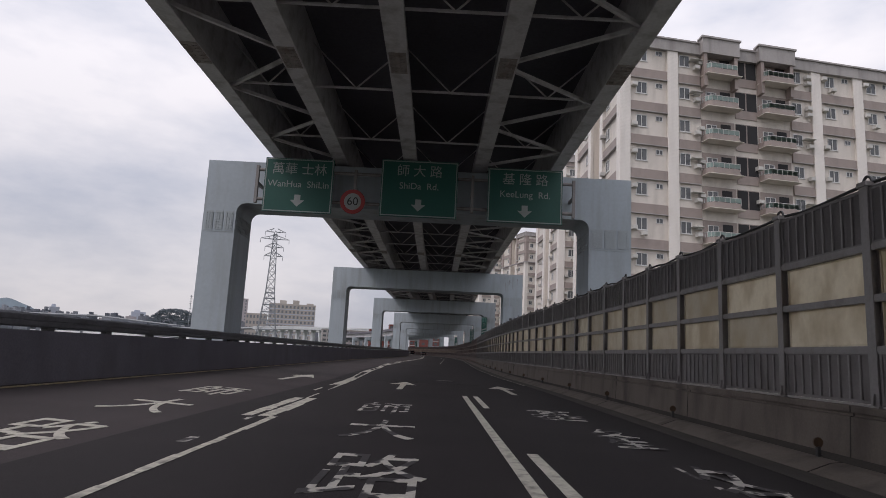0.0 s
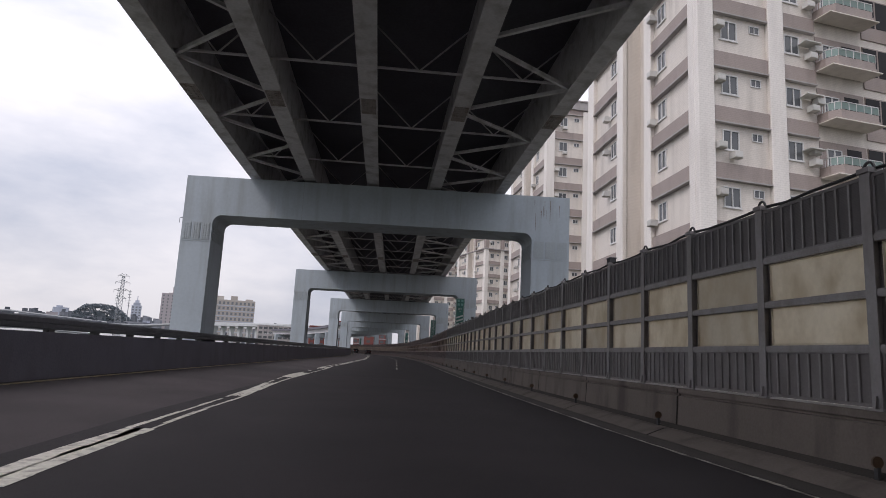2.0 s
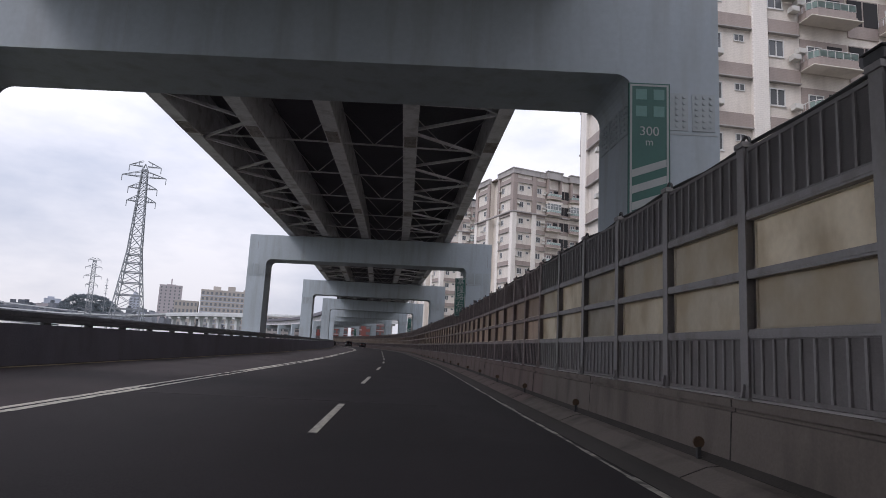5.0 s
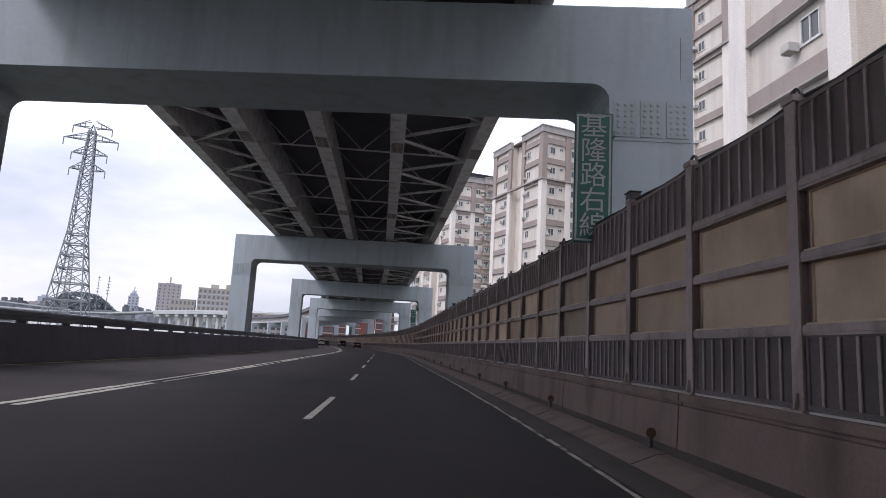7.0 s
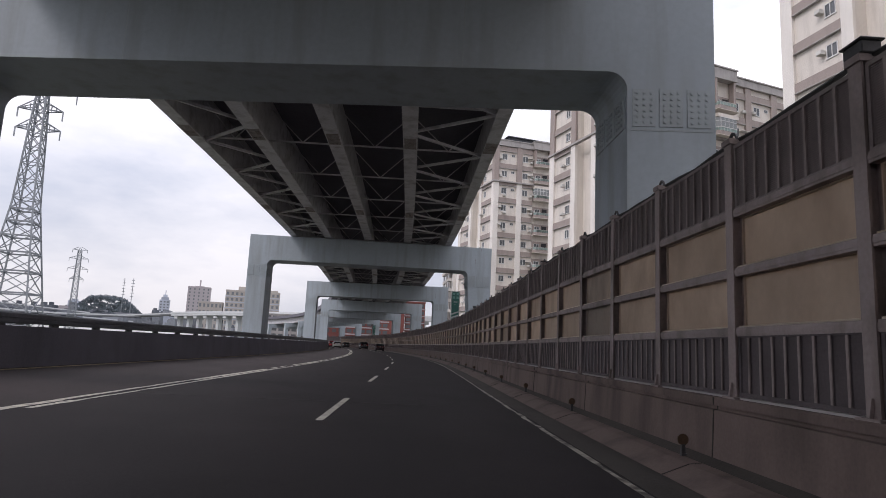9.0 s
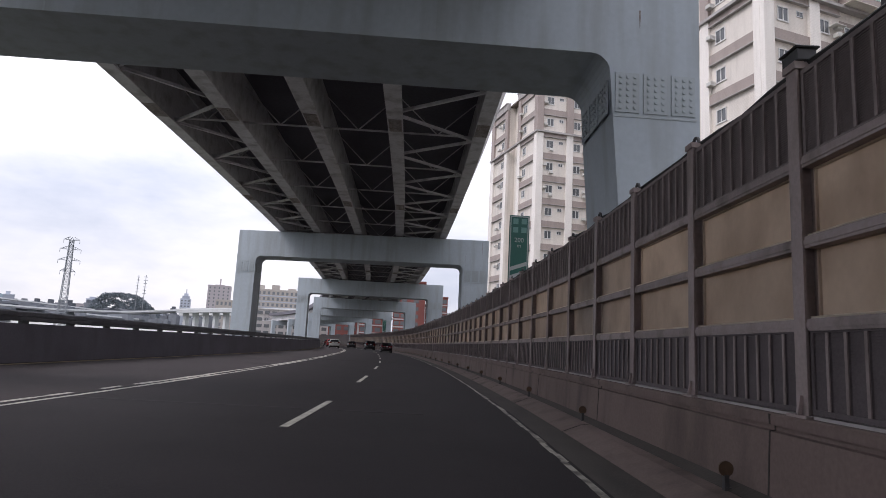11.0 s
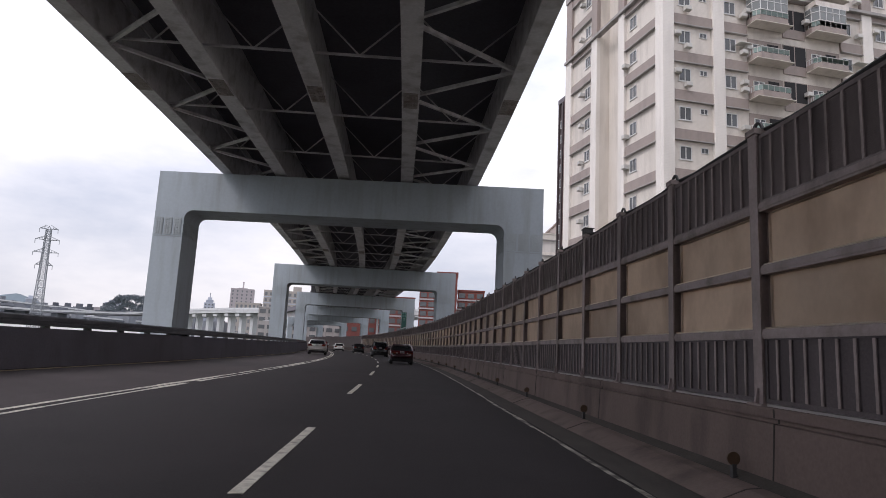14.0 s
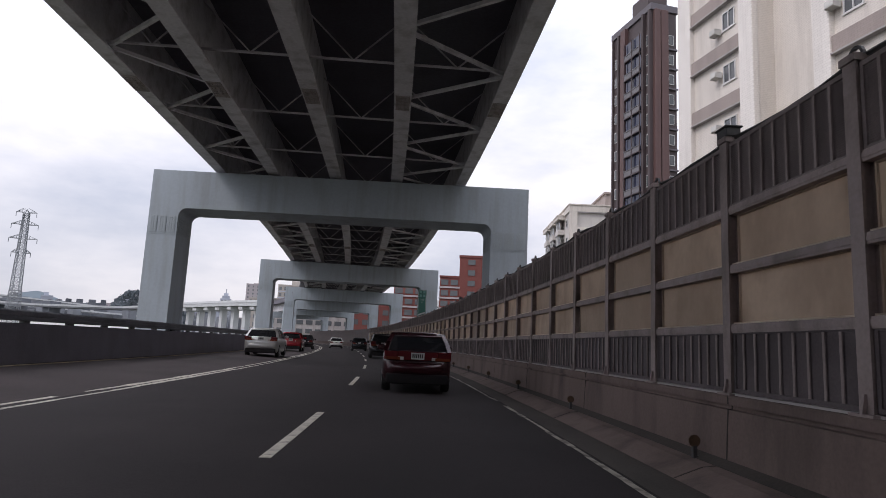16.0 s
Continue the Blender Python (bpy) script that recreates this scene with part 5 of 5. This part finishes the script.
def block(name, label, x, y, w, d, top, wall, floors, cols, turn=0.0, group="far buildings", roof=(), win=0.5, low=-7.0, category="building", sides=False, band=None):
    """A plain tall building with rows of real window openings on the side that faces the road."""
    b = tagged(new(name), label, category, group)
    b.matrix_basis = pose(x, y, 0, 0, 0, turn)
    part("wall", boxes((0, w, 0, d, low, top), bevel=0.05), wall, b)
    part("roof", boxes((-0.2, w + 0.2, -0.2, d + 0.2, top, top + (top - low) * 0.02)), wall, b)
    for x0, x1, y0, y1, h in roof:
        part("roof_house", boxes((x0 * w, x1 * w, y0 * d, y1 * d, top, top + h)), wall, b)
    if not cols:
        return b
    z0 = max(low, 2.0)
    fh = (top - z0) / floors
    cw = w / cols
    pane = mesh_of("window", boxes((-cw * win / 2, cw * win / 2, -0.15, 0.05, 0, fh * 0.5)), FAR_WINDOW if y > 600 else PANE)
    for f in range(floors):
        for c in range(cols):
            part("window", pane, None, b, at=Matrix.Translation((cw * (c + 0.5), 0, z0 + fh * (f + 0.3))))
        if sides:
            for c in range(sides):
                part("window", pane, None, b, at=Matrix.Translation((0, d * (c + 0.5) / sides, z0 + fh * (f + 0.3))) @ Matrix.Rotation(radians(-90), 4, "Z"))
        if band:
            part("band", boxes((-0.25, w + 0.25, -0.25, d, z0 + fh * f, z0 + fh * (f + 0.16))), band, b)
    return b


block("office_building", "wide beige office block with a stepped roof", -286, 1028, 74, 26, 67.0, CITY_BEIGE, 8, 12, 13, roof=((0.22, 0.36, 0.2, 0.8, 7), (0.5, 0.64, 0.2, 0.8, 8), (0.8, 0.95, 0.1, 0.9, 4)), band=CITY_GREY)
block("office_building", "lower beige annex beside the wide office block", -320, 1020, 32, 22, 49.0, CITY_BEIGE, 5, 6, 13)
block("tower_block", "grey-pink tower block across the river", -493, 1432, 44, 40, 100.0, CITY_PINK, 14, 5, 17, roof=((0.3, 0.7, 0.2, 0.8, 4), (0.47, 0.53, 0.45, 0.55, 17)), win=0.3)
block("tower_block", "narrow grey tower with a stepped spire across the river", -616, 1594, 22, 24, 79, CITY_GREY, 12, 3, 20, roof=((0.15, 0.85, 0.15, 0.85, 8), (0.3, 0.7, 0.3, 0.7, 14), (0.46, 0.54, 0.46, 0.54, 24)))
rnd = random.Random(4)
for i in range(44):
    a = radians(-62 + 52 * i / 43 + rnd.uniform(-0.5, 0.5))
    dist = rnd.uniform(1000, 1500)
    top = dist * rnd.choice((0.012, 0.015, 0.017, 0.02, 0.024, 0.032)) + 10
    w = dist * rnd.uniform(0.012, 0.03)
    block("distant_building", "distant grey city building across the river", math.sin(a) * dist, 150 + math.cos(a) * dist, w, 20, top, CITY_GREY if rnd.random() < 0.7 else CITY_PINK, 0, 0, math.degrees(-a), "distant skyline", roof=((0.2, 0.6, 0.2, 0.8, rnd.uniform(2, 7)),) if rnd.random() < 0.6 else ())


def clump(bm, c, r, n, rnd, flat=0.7):
    """A crown of many small tilted leaf cards in an uneven heap."""
    for _ in range(n):
        d = Vector((rnd.gauss(0, 1), rnd.gauss(0, 1), abs(rnd.gauss(0, 1)) * flat)).normalized() * r * rnd.uniform(0.55, 1.08)
        p, q = Vector(c) + Vector((d.x, d.y, d.z * flat)), r * rnd.uniform(0.05, 0.13)
        t = Euler((rnd.uniform(0, 3), rnd.uniform(0, 3), rnd.uniform(0, 3))).to_matrix()
        bm.faces.new([bm.verts.new(p + t @ Vector(k) * q) for k in ((-1, -0.6, 0), (0.9, -0.8, 0.2), (1, 0.7, 0), (-0.7, 0.9, -0.2))])


TOWN = mat("far_town_walls", (0.15, 0.165, 0.188), 0.85, var=0.25, scale=0.03, fine=0.3)
tn, tl = TOWN.node_tree.nodes, TOWN.node_tree.links
t_geo, t_ramp, t_mix = tn.new("ShaderNodeNewGeometry"), tn.new("ShaderNodeValToRGB"), tn.new("ShaderNodeMix")
t_mix.data_type, t_mix.blend_type = "RGBA", "MULTIPLY"
t_mix.inputs["Factor"].default_value = 1.0
t_ramp.color_ramp.elements[0].color, t_ramp.color_ramp.elements[1].color = (0.45, 0.47, 0.5, 1), (1.6, 1.55, 1.5, 1)
tl.new(t_geo.outputs["Random Per Island"], t_ramp.inputs["Fac"])
tl.new(tn["Principled BSDF"].inputs["Base Color"].links[0].from_socket, t_mix.inputs["A"])
tl.new(t_ramp.outputs["Color"], t_mix.inputs["B"])
tl.new(t_mix.outputs["Result"], tn["Principled BSDF"].inputs["Base Color"])
rnd = random.Random(21)
bm = bmesh.new()
for i in range(420):
    a = radians(rnd.uniform(-68, -7))
    dist = rnd.uniform(880, 1250)
    x, y, w, top = math.sin(a) * dist, 150 + math.cos(a) * dist, dist * rnd.uniform(0.004, 0.012), 1 + dist * rnd.uniform(0.014, 0.036)
    box(bm, x - w / 2, x + w / 2, y, y + 12, -7, top)
    box(bm, x - w * rnd.uniform(0.1, 0.4), x + w * rnd.uniform(0.0, 0.3), y + 1, y + 8, top + 0.01, top + rnd.uniform(1, 5))
for i in range(260):
    a = radians(rnd.uniform(-68, -24))
    dist = rnd.uniform(430, 620)
    x, y, w, top = math.sin(a) * dist, 150 + math.cos(a) * dist, dist * rnd.uniform(0.006, 0.03), 1 + dist * rnd.uniform(0.012, 0.030)
    box(bm, x - w / 2, x + w / 2, y, y + 8, -7, top)
tagged(part("far_town", bm, TOWN), "crowded grey low town across the river", "town", kind="stuff")
rnd = random.Random(9)
bm = bmesh.new()
for i in range(170):
    a = radians(rnd.uniform(-66, -9))
    dist = rnd.uniform(800, 1050)
    r = rnd.uniform(5, 9)
    clump(bm, (math.sin(a) * dist, 150 + math.cos(a) * dist, -4 + dist * 0.012 * rnd.uniform(0.4, 1.1)), r, 130, rnd)
for i in range(260):
    a = rnd.uniform(0, 6.28)
    q = rnd.uniform(0, 1) ** 0.5
    clump(bm, (-368 + 50 * q * math.cos(a), 866 + 18 * math.sin(a), 4 + 37 * (1 - q * q)), rnd.uniform(3.5, 6), 120, rnd)
tagged(part("riverside_trees", bm, FOLIAGE), "dark far riverside woods below the skyline, blue haze put into their colour", "trees", kind="stuff")
bm = bmesh.new()
for cx, cy, hw, h in ((-1660, 2330, 200, 128), (-2050, 2150, 360, 105)):
    prev = None
    for i in range(25):
        f = -1 + 2 * i / 24
        z = h * (1 - abs(f) ** 1.6) + 14 * noise.noise(Vector((f * 4 + cx, 1.3, 0)))
        p = (bm.verts.new((cx + hw * f, cy + hw * f * 0.3, -8)), bm.verts.new((cx + hw * f, cy + hw * f * 0.3 + 60, max(z, 0))), bm.verts.new((cx + hw * f, cy + hw * f * 0.3 + 400, -8)))
        if prev:
            bm.faces.new((prev[0], p[0], p[1], prev[1]))
            bm.faces.new((prev[1], p[1], p[2], prev[2]))
        prev = p
tagged(part("backdrop", bm, HILL), "hills on the horizon, blue-grey haze put into their colour", "hills", kind="structure")


# ---- pylons ----
def pylon(x, y, turn, top, waist, widths, arms, label):
    """A square lattice mast: splayed legs up to the waist, a slim body above it, and pairs of cross arms.
    widths: at the ground, the waist and the top; arms: height below the top and reach."""
    p = tagged(new("power_pylon"), label, "pylon", "power pylons")
    p.matrix_basis = pose(x, y, -7, 0, 0, turn)
    H, zw = top + 7, waist + 7

    def half(z):
        return float(np.interp(z, (0, zw, H), widths)) / 2
    zs = [0.0]
    while zs[-1] < H - 1.6:
        zs.append(min(H - 1.5, zs[-1] + max(half(zs[-1]) * (1.1 if zs[-1] < zw else 2.1), 1.2)))
    sq = ((-1, -1), (1, -1), (1, 1), (-1, 1))
    t = 0.13
    for sx, sy in sq:
        bm = loft([[(sx * half(z) + i * t, sy * half(z) + j * t, z) for i, j in ((-0.85, -0.85), (0.85, -0.85), (0.85, 0.85), (-0.85, 0.85))] for z in (0, zw, H - 1.5)])
        part("leg", bm, LATTICE, p)
    for k in range(4):
        (ax, ay), (bx, by) = sq[k], sq[(k + 1) % 4]
        bm = bmesh.new()
        for a, b in zip(zs[:-1], zs[1:]):
            ha, hb_ = half(a), half(b)
            bar(bm, (ax * ha, ay * ha, a), (bx * hb_, by * hb_, b), t)
            bar(bm, (bx * ha, by * ha, a), (ax * hb_, ay * hb_, b), t)
            bar(bm, (ax * hb_, ay * hb_, b), (bx * hb_, by * hb_, b), t * (1.9 if b < zw else 1.0))
        part("lattice_face", bm, LATTICE, p)
    bm = bmesh.new()
    for sx, sy in sq:
        bar(bm, (sx * half(H - 1.5), sy * half(H - 1.5), H - 1.5), (0, 0, H), t)
    part("peak", bm, LATTICE, p)
    for below, reach in arms:
        z = H - below
        for sx in (-1, 1):
            bm = bmesh.new()
            tip = (sx * reach, 0, z + 0.1)
            for sy in (-1, 1):
                bar(bm, (sx * half(z), sy * half(z), z), tip, t * 1.3)
                bar(bm, (sx * half(z), sy * half(z), z + 1.4), tip, t)
            for q in (0.3, 0.6):
                xx = sx * (half(z) + (reach - half(z)) * q)
                bar(bm, (xx, 0, z), (xx, 0, z + 1.4 * (1 - q)), t)
            part("cross_arm", bm, LATTICE, p)
            bm = bmesh.new()
            bar(bm, tip, (tip[0], 0, z - 1.5), t * 1.3)
            part("insulator", bm, LATTICE, p)
    return p


pylon(-65.5, 234.8, 12, 43.8, 21.0, (9.3, 3.1, 1.1), ((0.7, 3.75), (3.4, 5.2), (6.5, 3.4), (9.9, 3.4)), "tall grey lattice power pylon on the riverside")
pylon(-171.4, 443.1, 20, 41.5, 14.0, (5.2, 2.7, 1.5), ((1.2, 3.2), (5.5, 4.2), (10.5, 4.4), (15.5, 3.0)), "grey lattice power pylon further along the river")
for x, y, z in ((-336.9, 836.8, 61.0), (-295.8, 769.3, 55.5)):
    m = tagged(new("radio_mast"), "thin far lattice radio mast on the wooded hill", "mast", "radio masts")
    bm = bmesh.new()
    tube(bm, (x, y, -7), (x, y, z), 0.5, 0.3, 6)
    part("mast", bm, LATTICE, m)
    for k in range(6):
        bm = bmesh.new()
        bar(bm, (x - 1.6, y, z - 2 - 3.2 * k), (x + 1.6, y, z - 2 - 3.2 * k), 0.5)
        part("antenna", bm, LATTICE, m)

# ---- the white viaduct across the river plain ----
via = tagged(new("far_viaduct"), "pale concrete viaduct on square piers across the river plain", "viaduct")
VX = [(-160.4, 543.4, 14.7), (-156.8, 541.0, 14.9), (-126.8, 524.2, 15.8), (-90.8, 502.6, 16.0), (-60.8, 484.6, 16.0), (-30.8, 469.0, 16.0), (5.2, 460.6, 16.0)]
bm, pr = bmesh.new(), None
for x, y, z in VX:
    r = [bm.verts.new(q) for q in ((x - 2, y - 4, z), (x + 2, y + 5, z), (x + 2, y + 5, z - 1.5), (x - 2, y - 4, z - 1.5))]
    if pr:
        for i in range(4):
            bm.faces.new((pr[i], r[i], r[(i + 1) % 4], pr[(i + 1) % 4]))
    pr = r
part("deck", bm, PALE_CONCRETE, via)
bm, pr = bmesh.new(), None
for x, y, z in VX:
    r = [bm.verts.new(q) for q in ((x - 2, y - 4.2, z), (x - 2, y - 4.0, z + 1.0), (x - 2, y - 3.8, z + 1.0), (x - 2, y - 3.7, z))]
    if pr:
        for i in range(4):
            bm.faces.new((pr[i], r[i], r[(i + 1) % 4], pr[(i + 1) % 4]))
    pr = r
part("parapet", bm, PALE_CONCRETE, via)
PIER = mesh_of("pier", boxes((-1.05, 1.05, -1.5, 1.5, -10, 10.2), (-1.5, 1.5, -4, 4, 10.2, 11.6), bevel=0.1), PALE_CONCRETE)
n = 0
for (xa, ya, za), (xb, yb, zb) in zip(VX[1:-1], VX[2:]):
    k = max(1, round(math.hypot(xb - xa, yb - ya) / 8.0))
    for i in range(k):
        f = i / k
        part("pier", PIER, None, via, at=pose(xa + (xb - xa) * f, ya + (yb - ya) * f, (za + (zb - za) * f) - 13.4, 0, 0, -28))
# added pale wall, no known structure: it whitens the gap below the parapet rail
SLIT_BACKING = mat("bright_slit_backing", (0.74, 0.75, 0.75), 0.8, var=0.12, scale=0.15, fine=1.5, stain=(0.42, 0.42, 0.41), stain_amount=0.5, stain_scale=(0.1, 0.1, 0.3))
tagged(part("slit_backing_wall", boxes((-700, -150, -0.6, 0.6, -7.0, 4.2)), SLIT_BACKING, None, "", pose(40, 360, 0, 0, 0, -22)), "long pale wall added on the river plain to brighten the slits under the rail", "wall", kind="structure")
RAMP = mat("weathered_ramp_concrete", (0.20, 0.21, 0.225), 0.85, var=0.15, scale=0.1, fine=1.5)
RIBBONS = (((-337, 430, 5.5), (-247, 450, 8), (-197, 462, 6.0), (-157, 450, 1)), ((-427, 540, 12), (-307, 520, 13.5), (-227, 530, 11), (-192, 545, 12), (-160.4, 543.4, 14.7)), ((-527, 480, 16), (-407, 500, 17.5), (-307, 540, 13.5), (-207, 590, 9)), ((-567, 560, 20), (-437, 600, 19), (-337, 620, 20.5), (-247, 640, 14)), ((-307, 330, 4), (-227, 360, 6.5), (-167, 400, 3)), ((-760, 700, 21), (-560, 720, 20), (-420, 700, 16.5), (-330, 690, 14.0), (-260, 700, 13.5)), ((-700, 640, 13), (-520, 640, 11.5), (-400, 630, 9.5), (-320, 640, 8.5)))
for pts in RIBBONS:
    bm, pr = bmesh.new(), None
    for x, y, z in pts:
        r = [bm.verts.new(q) for q in ((x, y - 4, z), (x, y + 5, z), (x, y + 5, z - 0.8), (x, y - 4, z - 0.8))]
        if pr:
            for i in range(4):
                bm.faces.new((pr[i], r[i], r[(i + 1) % 4], pr[(i + 1) % 4]))
        pr = r
    ramp = tagged(part("far_ramp", bm, RAMP), "low road ramp with a white parapet on the river plain", "road", kind="structure")
    bm = bmesh.new()
    for (xa, ya, za), (xb, yb, zb) in zip(pts[:-1], pts[1:]):
        bar(bm, (xa, ya - 4.1, za + 0.35), (xb, yb - 4.1, zb + 0.35), 0.3, 0.9)
    part("parapet", bm, PALE_CONCRETE, ramp, "white ramp parapet")

# ---- buildings ahead ----
def tower_window(parent, m, w, h):
    """A dark pane in a pale frame."""
    win = part("window", boxes((-w / 2, w / 2, -0.10, 0.05, 0, h)), FRAME, parent, "white window frame", m)
    part("pane", boxes((-w / 2 + 0.12, w / 2 - 0.12, -0.13, -0.10, 0.12, h - 0.12)), PANE, win)


def dark_tower(x, y, turn, w, d, top, storey):
    """A tall slim tower: balconies with blue glass on the long side, a brown shaft and a slot of windows on the short side."""
    b = tagged(new("dark_tower"), "tall dark brown residential tower with blue-glazed balconies", "building", "towers ahead")
    b.matrix_basis = pose(x, y, 0, 0, 0, turn)
    side = Matrix.Rotation(radians(-90), 4, "Z")
    part("wall", boxes((0, w, 0, d, -7, top), bevel=0.05), DARK_BRICK, b)
    part("roof", boxes((-0.3, w + 0.3, -0.3, d + 0.3, top, top + 1.2)), LEDGE, b)
    part("roof_house", boxes((0.5, w - 0.5, 2, 7, top + 1.2, top + 4.5)), DARK_BRICK, b)
    for x0, x1 in ((0.0, 1.15), (1.3, 2.75)):
        part("shaft", boxes((x0 + 0.25, x1 + 0.25, -0.7, 0.1, -7, top), bevel=0.08), TOWER_BROWN, b, "smooth red-brown shaft")
    for y0, y1, out in ((0.0, 0.5, 0.55), (1.75, 2.25, 0.75), (7.6, 9.2, 0.8), (10.4, 10.9, 0.5), (12.6, 13.0, 0.4)):
        part("pier", boxes((-out, 0.1, y0, y1, -7, top), bevel=0.05), TOWER_BROWN if y1 - y0 > 1 else DARK_BRICK, b)
    n = int((top - 3) / storey)
    for k in range(n):
        z = 3 + storey * k
        tower_window(b, Matrix.Translation((3.85, 0, z + 1.0)), 1.1, 1.9)
        tower_window(b, Matrix.Translation((-0.02, 1.12, z + 0.8)) @ side, 1.0, 2.1)
        tower_window(b, Matrix.Translation((-0.02, 11.7, z + 0.8)) @ side, 1.1, 2.0)
        tower_window(b, Matrix.Translation((-0.02, 9.8, z + 0.8)) @ side, 0.9, 2.0)
        for y0, y1 in ((2.3, 4.85), (4.95, 7.55)):
            balcony = part("balcony", boxes((-1.05, 0.05, y0, y1, z, z + 0.22), (-1.05, -0.93, y0, y0 + 0.12, z + 0.22, z + storey), (-1.05, -0.93, y1 - 0.12, y1, z + 0.22, z + storey)), DARK_BRICK, b)
            part("railing", boxes((-1.0, -0.95, y0 + 0.12, y1 - 0.12, z + 0.22, z + 1.15), (-1.08, -0.92, y0 + 0.1, y1 - 0.1, z + 1.15, z + 1.28)), TOWER_TRIM, balcony, "pale balcony railing")
            part("glazing", boxes((-0.62, -0.56, y0, y1, z + 0.22, z + storey)), TOWER_GLASS, balcony, "dark blue balcony glazing")
        part("ledge", boxes((3.2, w, -0.35, 0.05, z, z + 0.28)), LEDGE, b)


def pale_block(x, y, turn, w, d, top, storey):
    """A pale block: framed blank panels on the short side, bays with balconies on the long side."""
    b = tagged(new("pale_apartment_block"), "pale apartment block with framed blank gable beyond the barrier", "building", "towers ahead")
    b.matrix_basis = pose(x, y, 0, 0, 0, turn)
    side = Matrix.Rotation(radians(-90), 4, "Z")
    part("wall", boxes((0, w, 0, d, -7, top), bevel=0.05), TILE_GREY_PALE, b)
    part("roof", boxes((-0.35, w + 0.35, -0.55, d + 0.3, top - 1.3, top + 0.15), (-0.55, w + 0.5, -0.75, d + 0.5, top + 0.15, top + 0.4)), TILE, b)
    part("roof_house", boxes((9, 19, 4, 22, top, top + 4.2), (8.6, 19.4, 3.6, 22.4, top + 4.2, top + 4.6)), TILE_BROWN, b)
    for x0, x1 in ((-0.3, 1.5), (w - 2, w)):
        part("pilaster", boxes((x0, x1, -0.5, 0.1, -7, top - 1.3)), TILE, b)
    n = int((top - 2) / storey)
    for k in range(n):
        z = top - 1.3 - storey * (k + 1)
        part("band", boxes((1.5, w - 2, -0.4, 0.1, z, z + 0.75)), TILE, b)
        part("drip_mould", boxes((1.5, w - 2, -0.5, 0.1, z + storey - 0.25, z + storey)), TILE_GREY, b)
        tower_window(b, Matrix.Translation((-0.02, 3.4, z + 1.2)) @ side, 1.6, 1.9)
        for y0 in (6.5, 14.2, 21.9):
            balcony = part("balcony", boxes((-1.5, 0.05, y0, y0 + 5.2, z, z + 1.15)), TILE_GREY_PALE, b)
            part("glazing", boxes((-1.2, -1.1, y0 + 0.2, y0 + 5.0, z + 1.15, z + storey - 0.4)), PANE, balcony)
            part("mullion", boxes((-1.35, -1.2, y0 + 1.7, y0 + 1.9, z + 1.15, z + storey), (-1.35, -1.2, y0 + 3.4, y0 + 3.6, z + 1.15, z + storey)), FRAME, balcony)
            tower_window(b, Matrix.Translation((-0.02, y0 + 6.4, z + 1.2)) @ side, 1.1, 1.7)
    for y0 in (6.0, 13.7, 21.4):
        part("bay_top", boxes((-1.8, 0.1, y0, y0 + 6.2, top - 2.0, top - 1.2), (-1.9, 0.1, y0 - 0.1, y0 + 6.3, top - 1.2, top - 0.9)), TILE, b)


TOWER_BROWN = mat("red_brown_facing", (0.105, 0.056, 0.052), 0.6, var=0.12, scale=0.4, fine=5, stain=(0.075, 0.05, 0.05), stain_amount=0.5, stain_scale=(0.5, 0.5, 0.06))
TOWER_TRIM = mat("grey_trim", (0.15, 0.145, 0.155), 0.6, var=0.15, scale=0.5, fine=6)
TOWER_GLASS = glass("blue_balcony_glazing", (0.030, 0.034, 0.062), 0.12)
TILE_GREY_PALE = mat("pale_grey_tile", (0.56, 0.53, 0.50), 0.6, var=0.08, scale=0.25, fine=5, stain=(0.36, 0.33, 0.31), stain_amount=0.4, stain_scale=(0.6, 0.6, 0.08))
dark_tower(19.85, 345.8, 20, 5, 13, 62, 3.7)
pale_block(10.2, 382, 5, 26, 30, 34.0, 4.3)
block("red_brick_building", "red brick building with white window bands", -22.5, 420, 5.5, 14, 20.5, BRICK, 6, 2, 2, "red brick buildings", win=0.75, sides=3, band=CITY_PINK)
block("red_brick_building", "tall red brick stair tower", -17, 420, 7, 12, 26.5, BRICK, 8, 1, 2, "red brick buildings", win=0.3)
block("red_brick_building", "red brick block ahead at the bend", -9.8, 422, 9, 12, 21, BRICK, 6, 3, 2, "red brick buildings", win=0.7, band=CITY_PINK)
block("red_brick_building", "red brick building with white window bands", -36.5, 424, 12, 14, 18, BRICK, 5, 4, 8, "red brick buildings", win=0.75, band=CITY_PINK)
block("red_brick_building", "low red brick building ahead at the bend", -50, 428, 12, 12, 14.5, BRICK, 4, 4, 10, "red brick buildings", win=0.6)
block("low_pale_building", "long low pale building ahead at the bend", -84, 440, 31, 14, 13.5, TILE_GREY, 4, 10, 14, "buildings ahead", win=0.7)
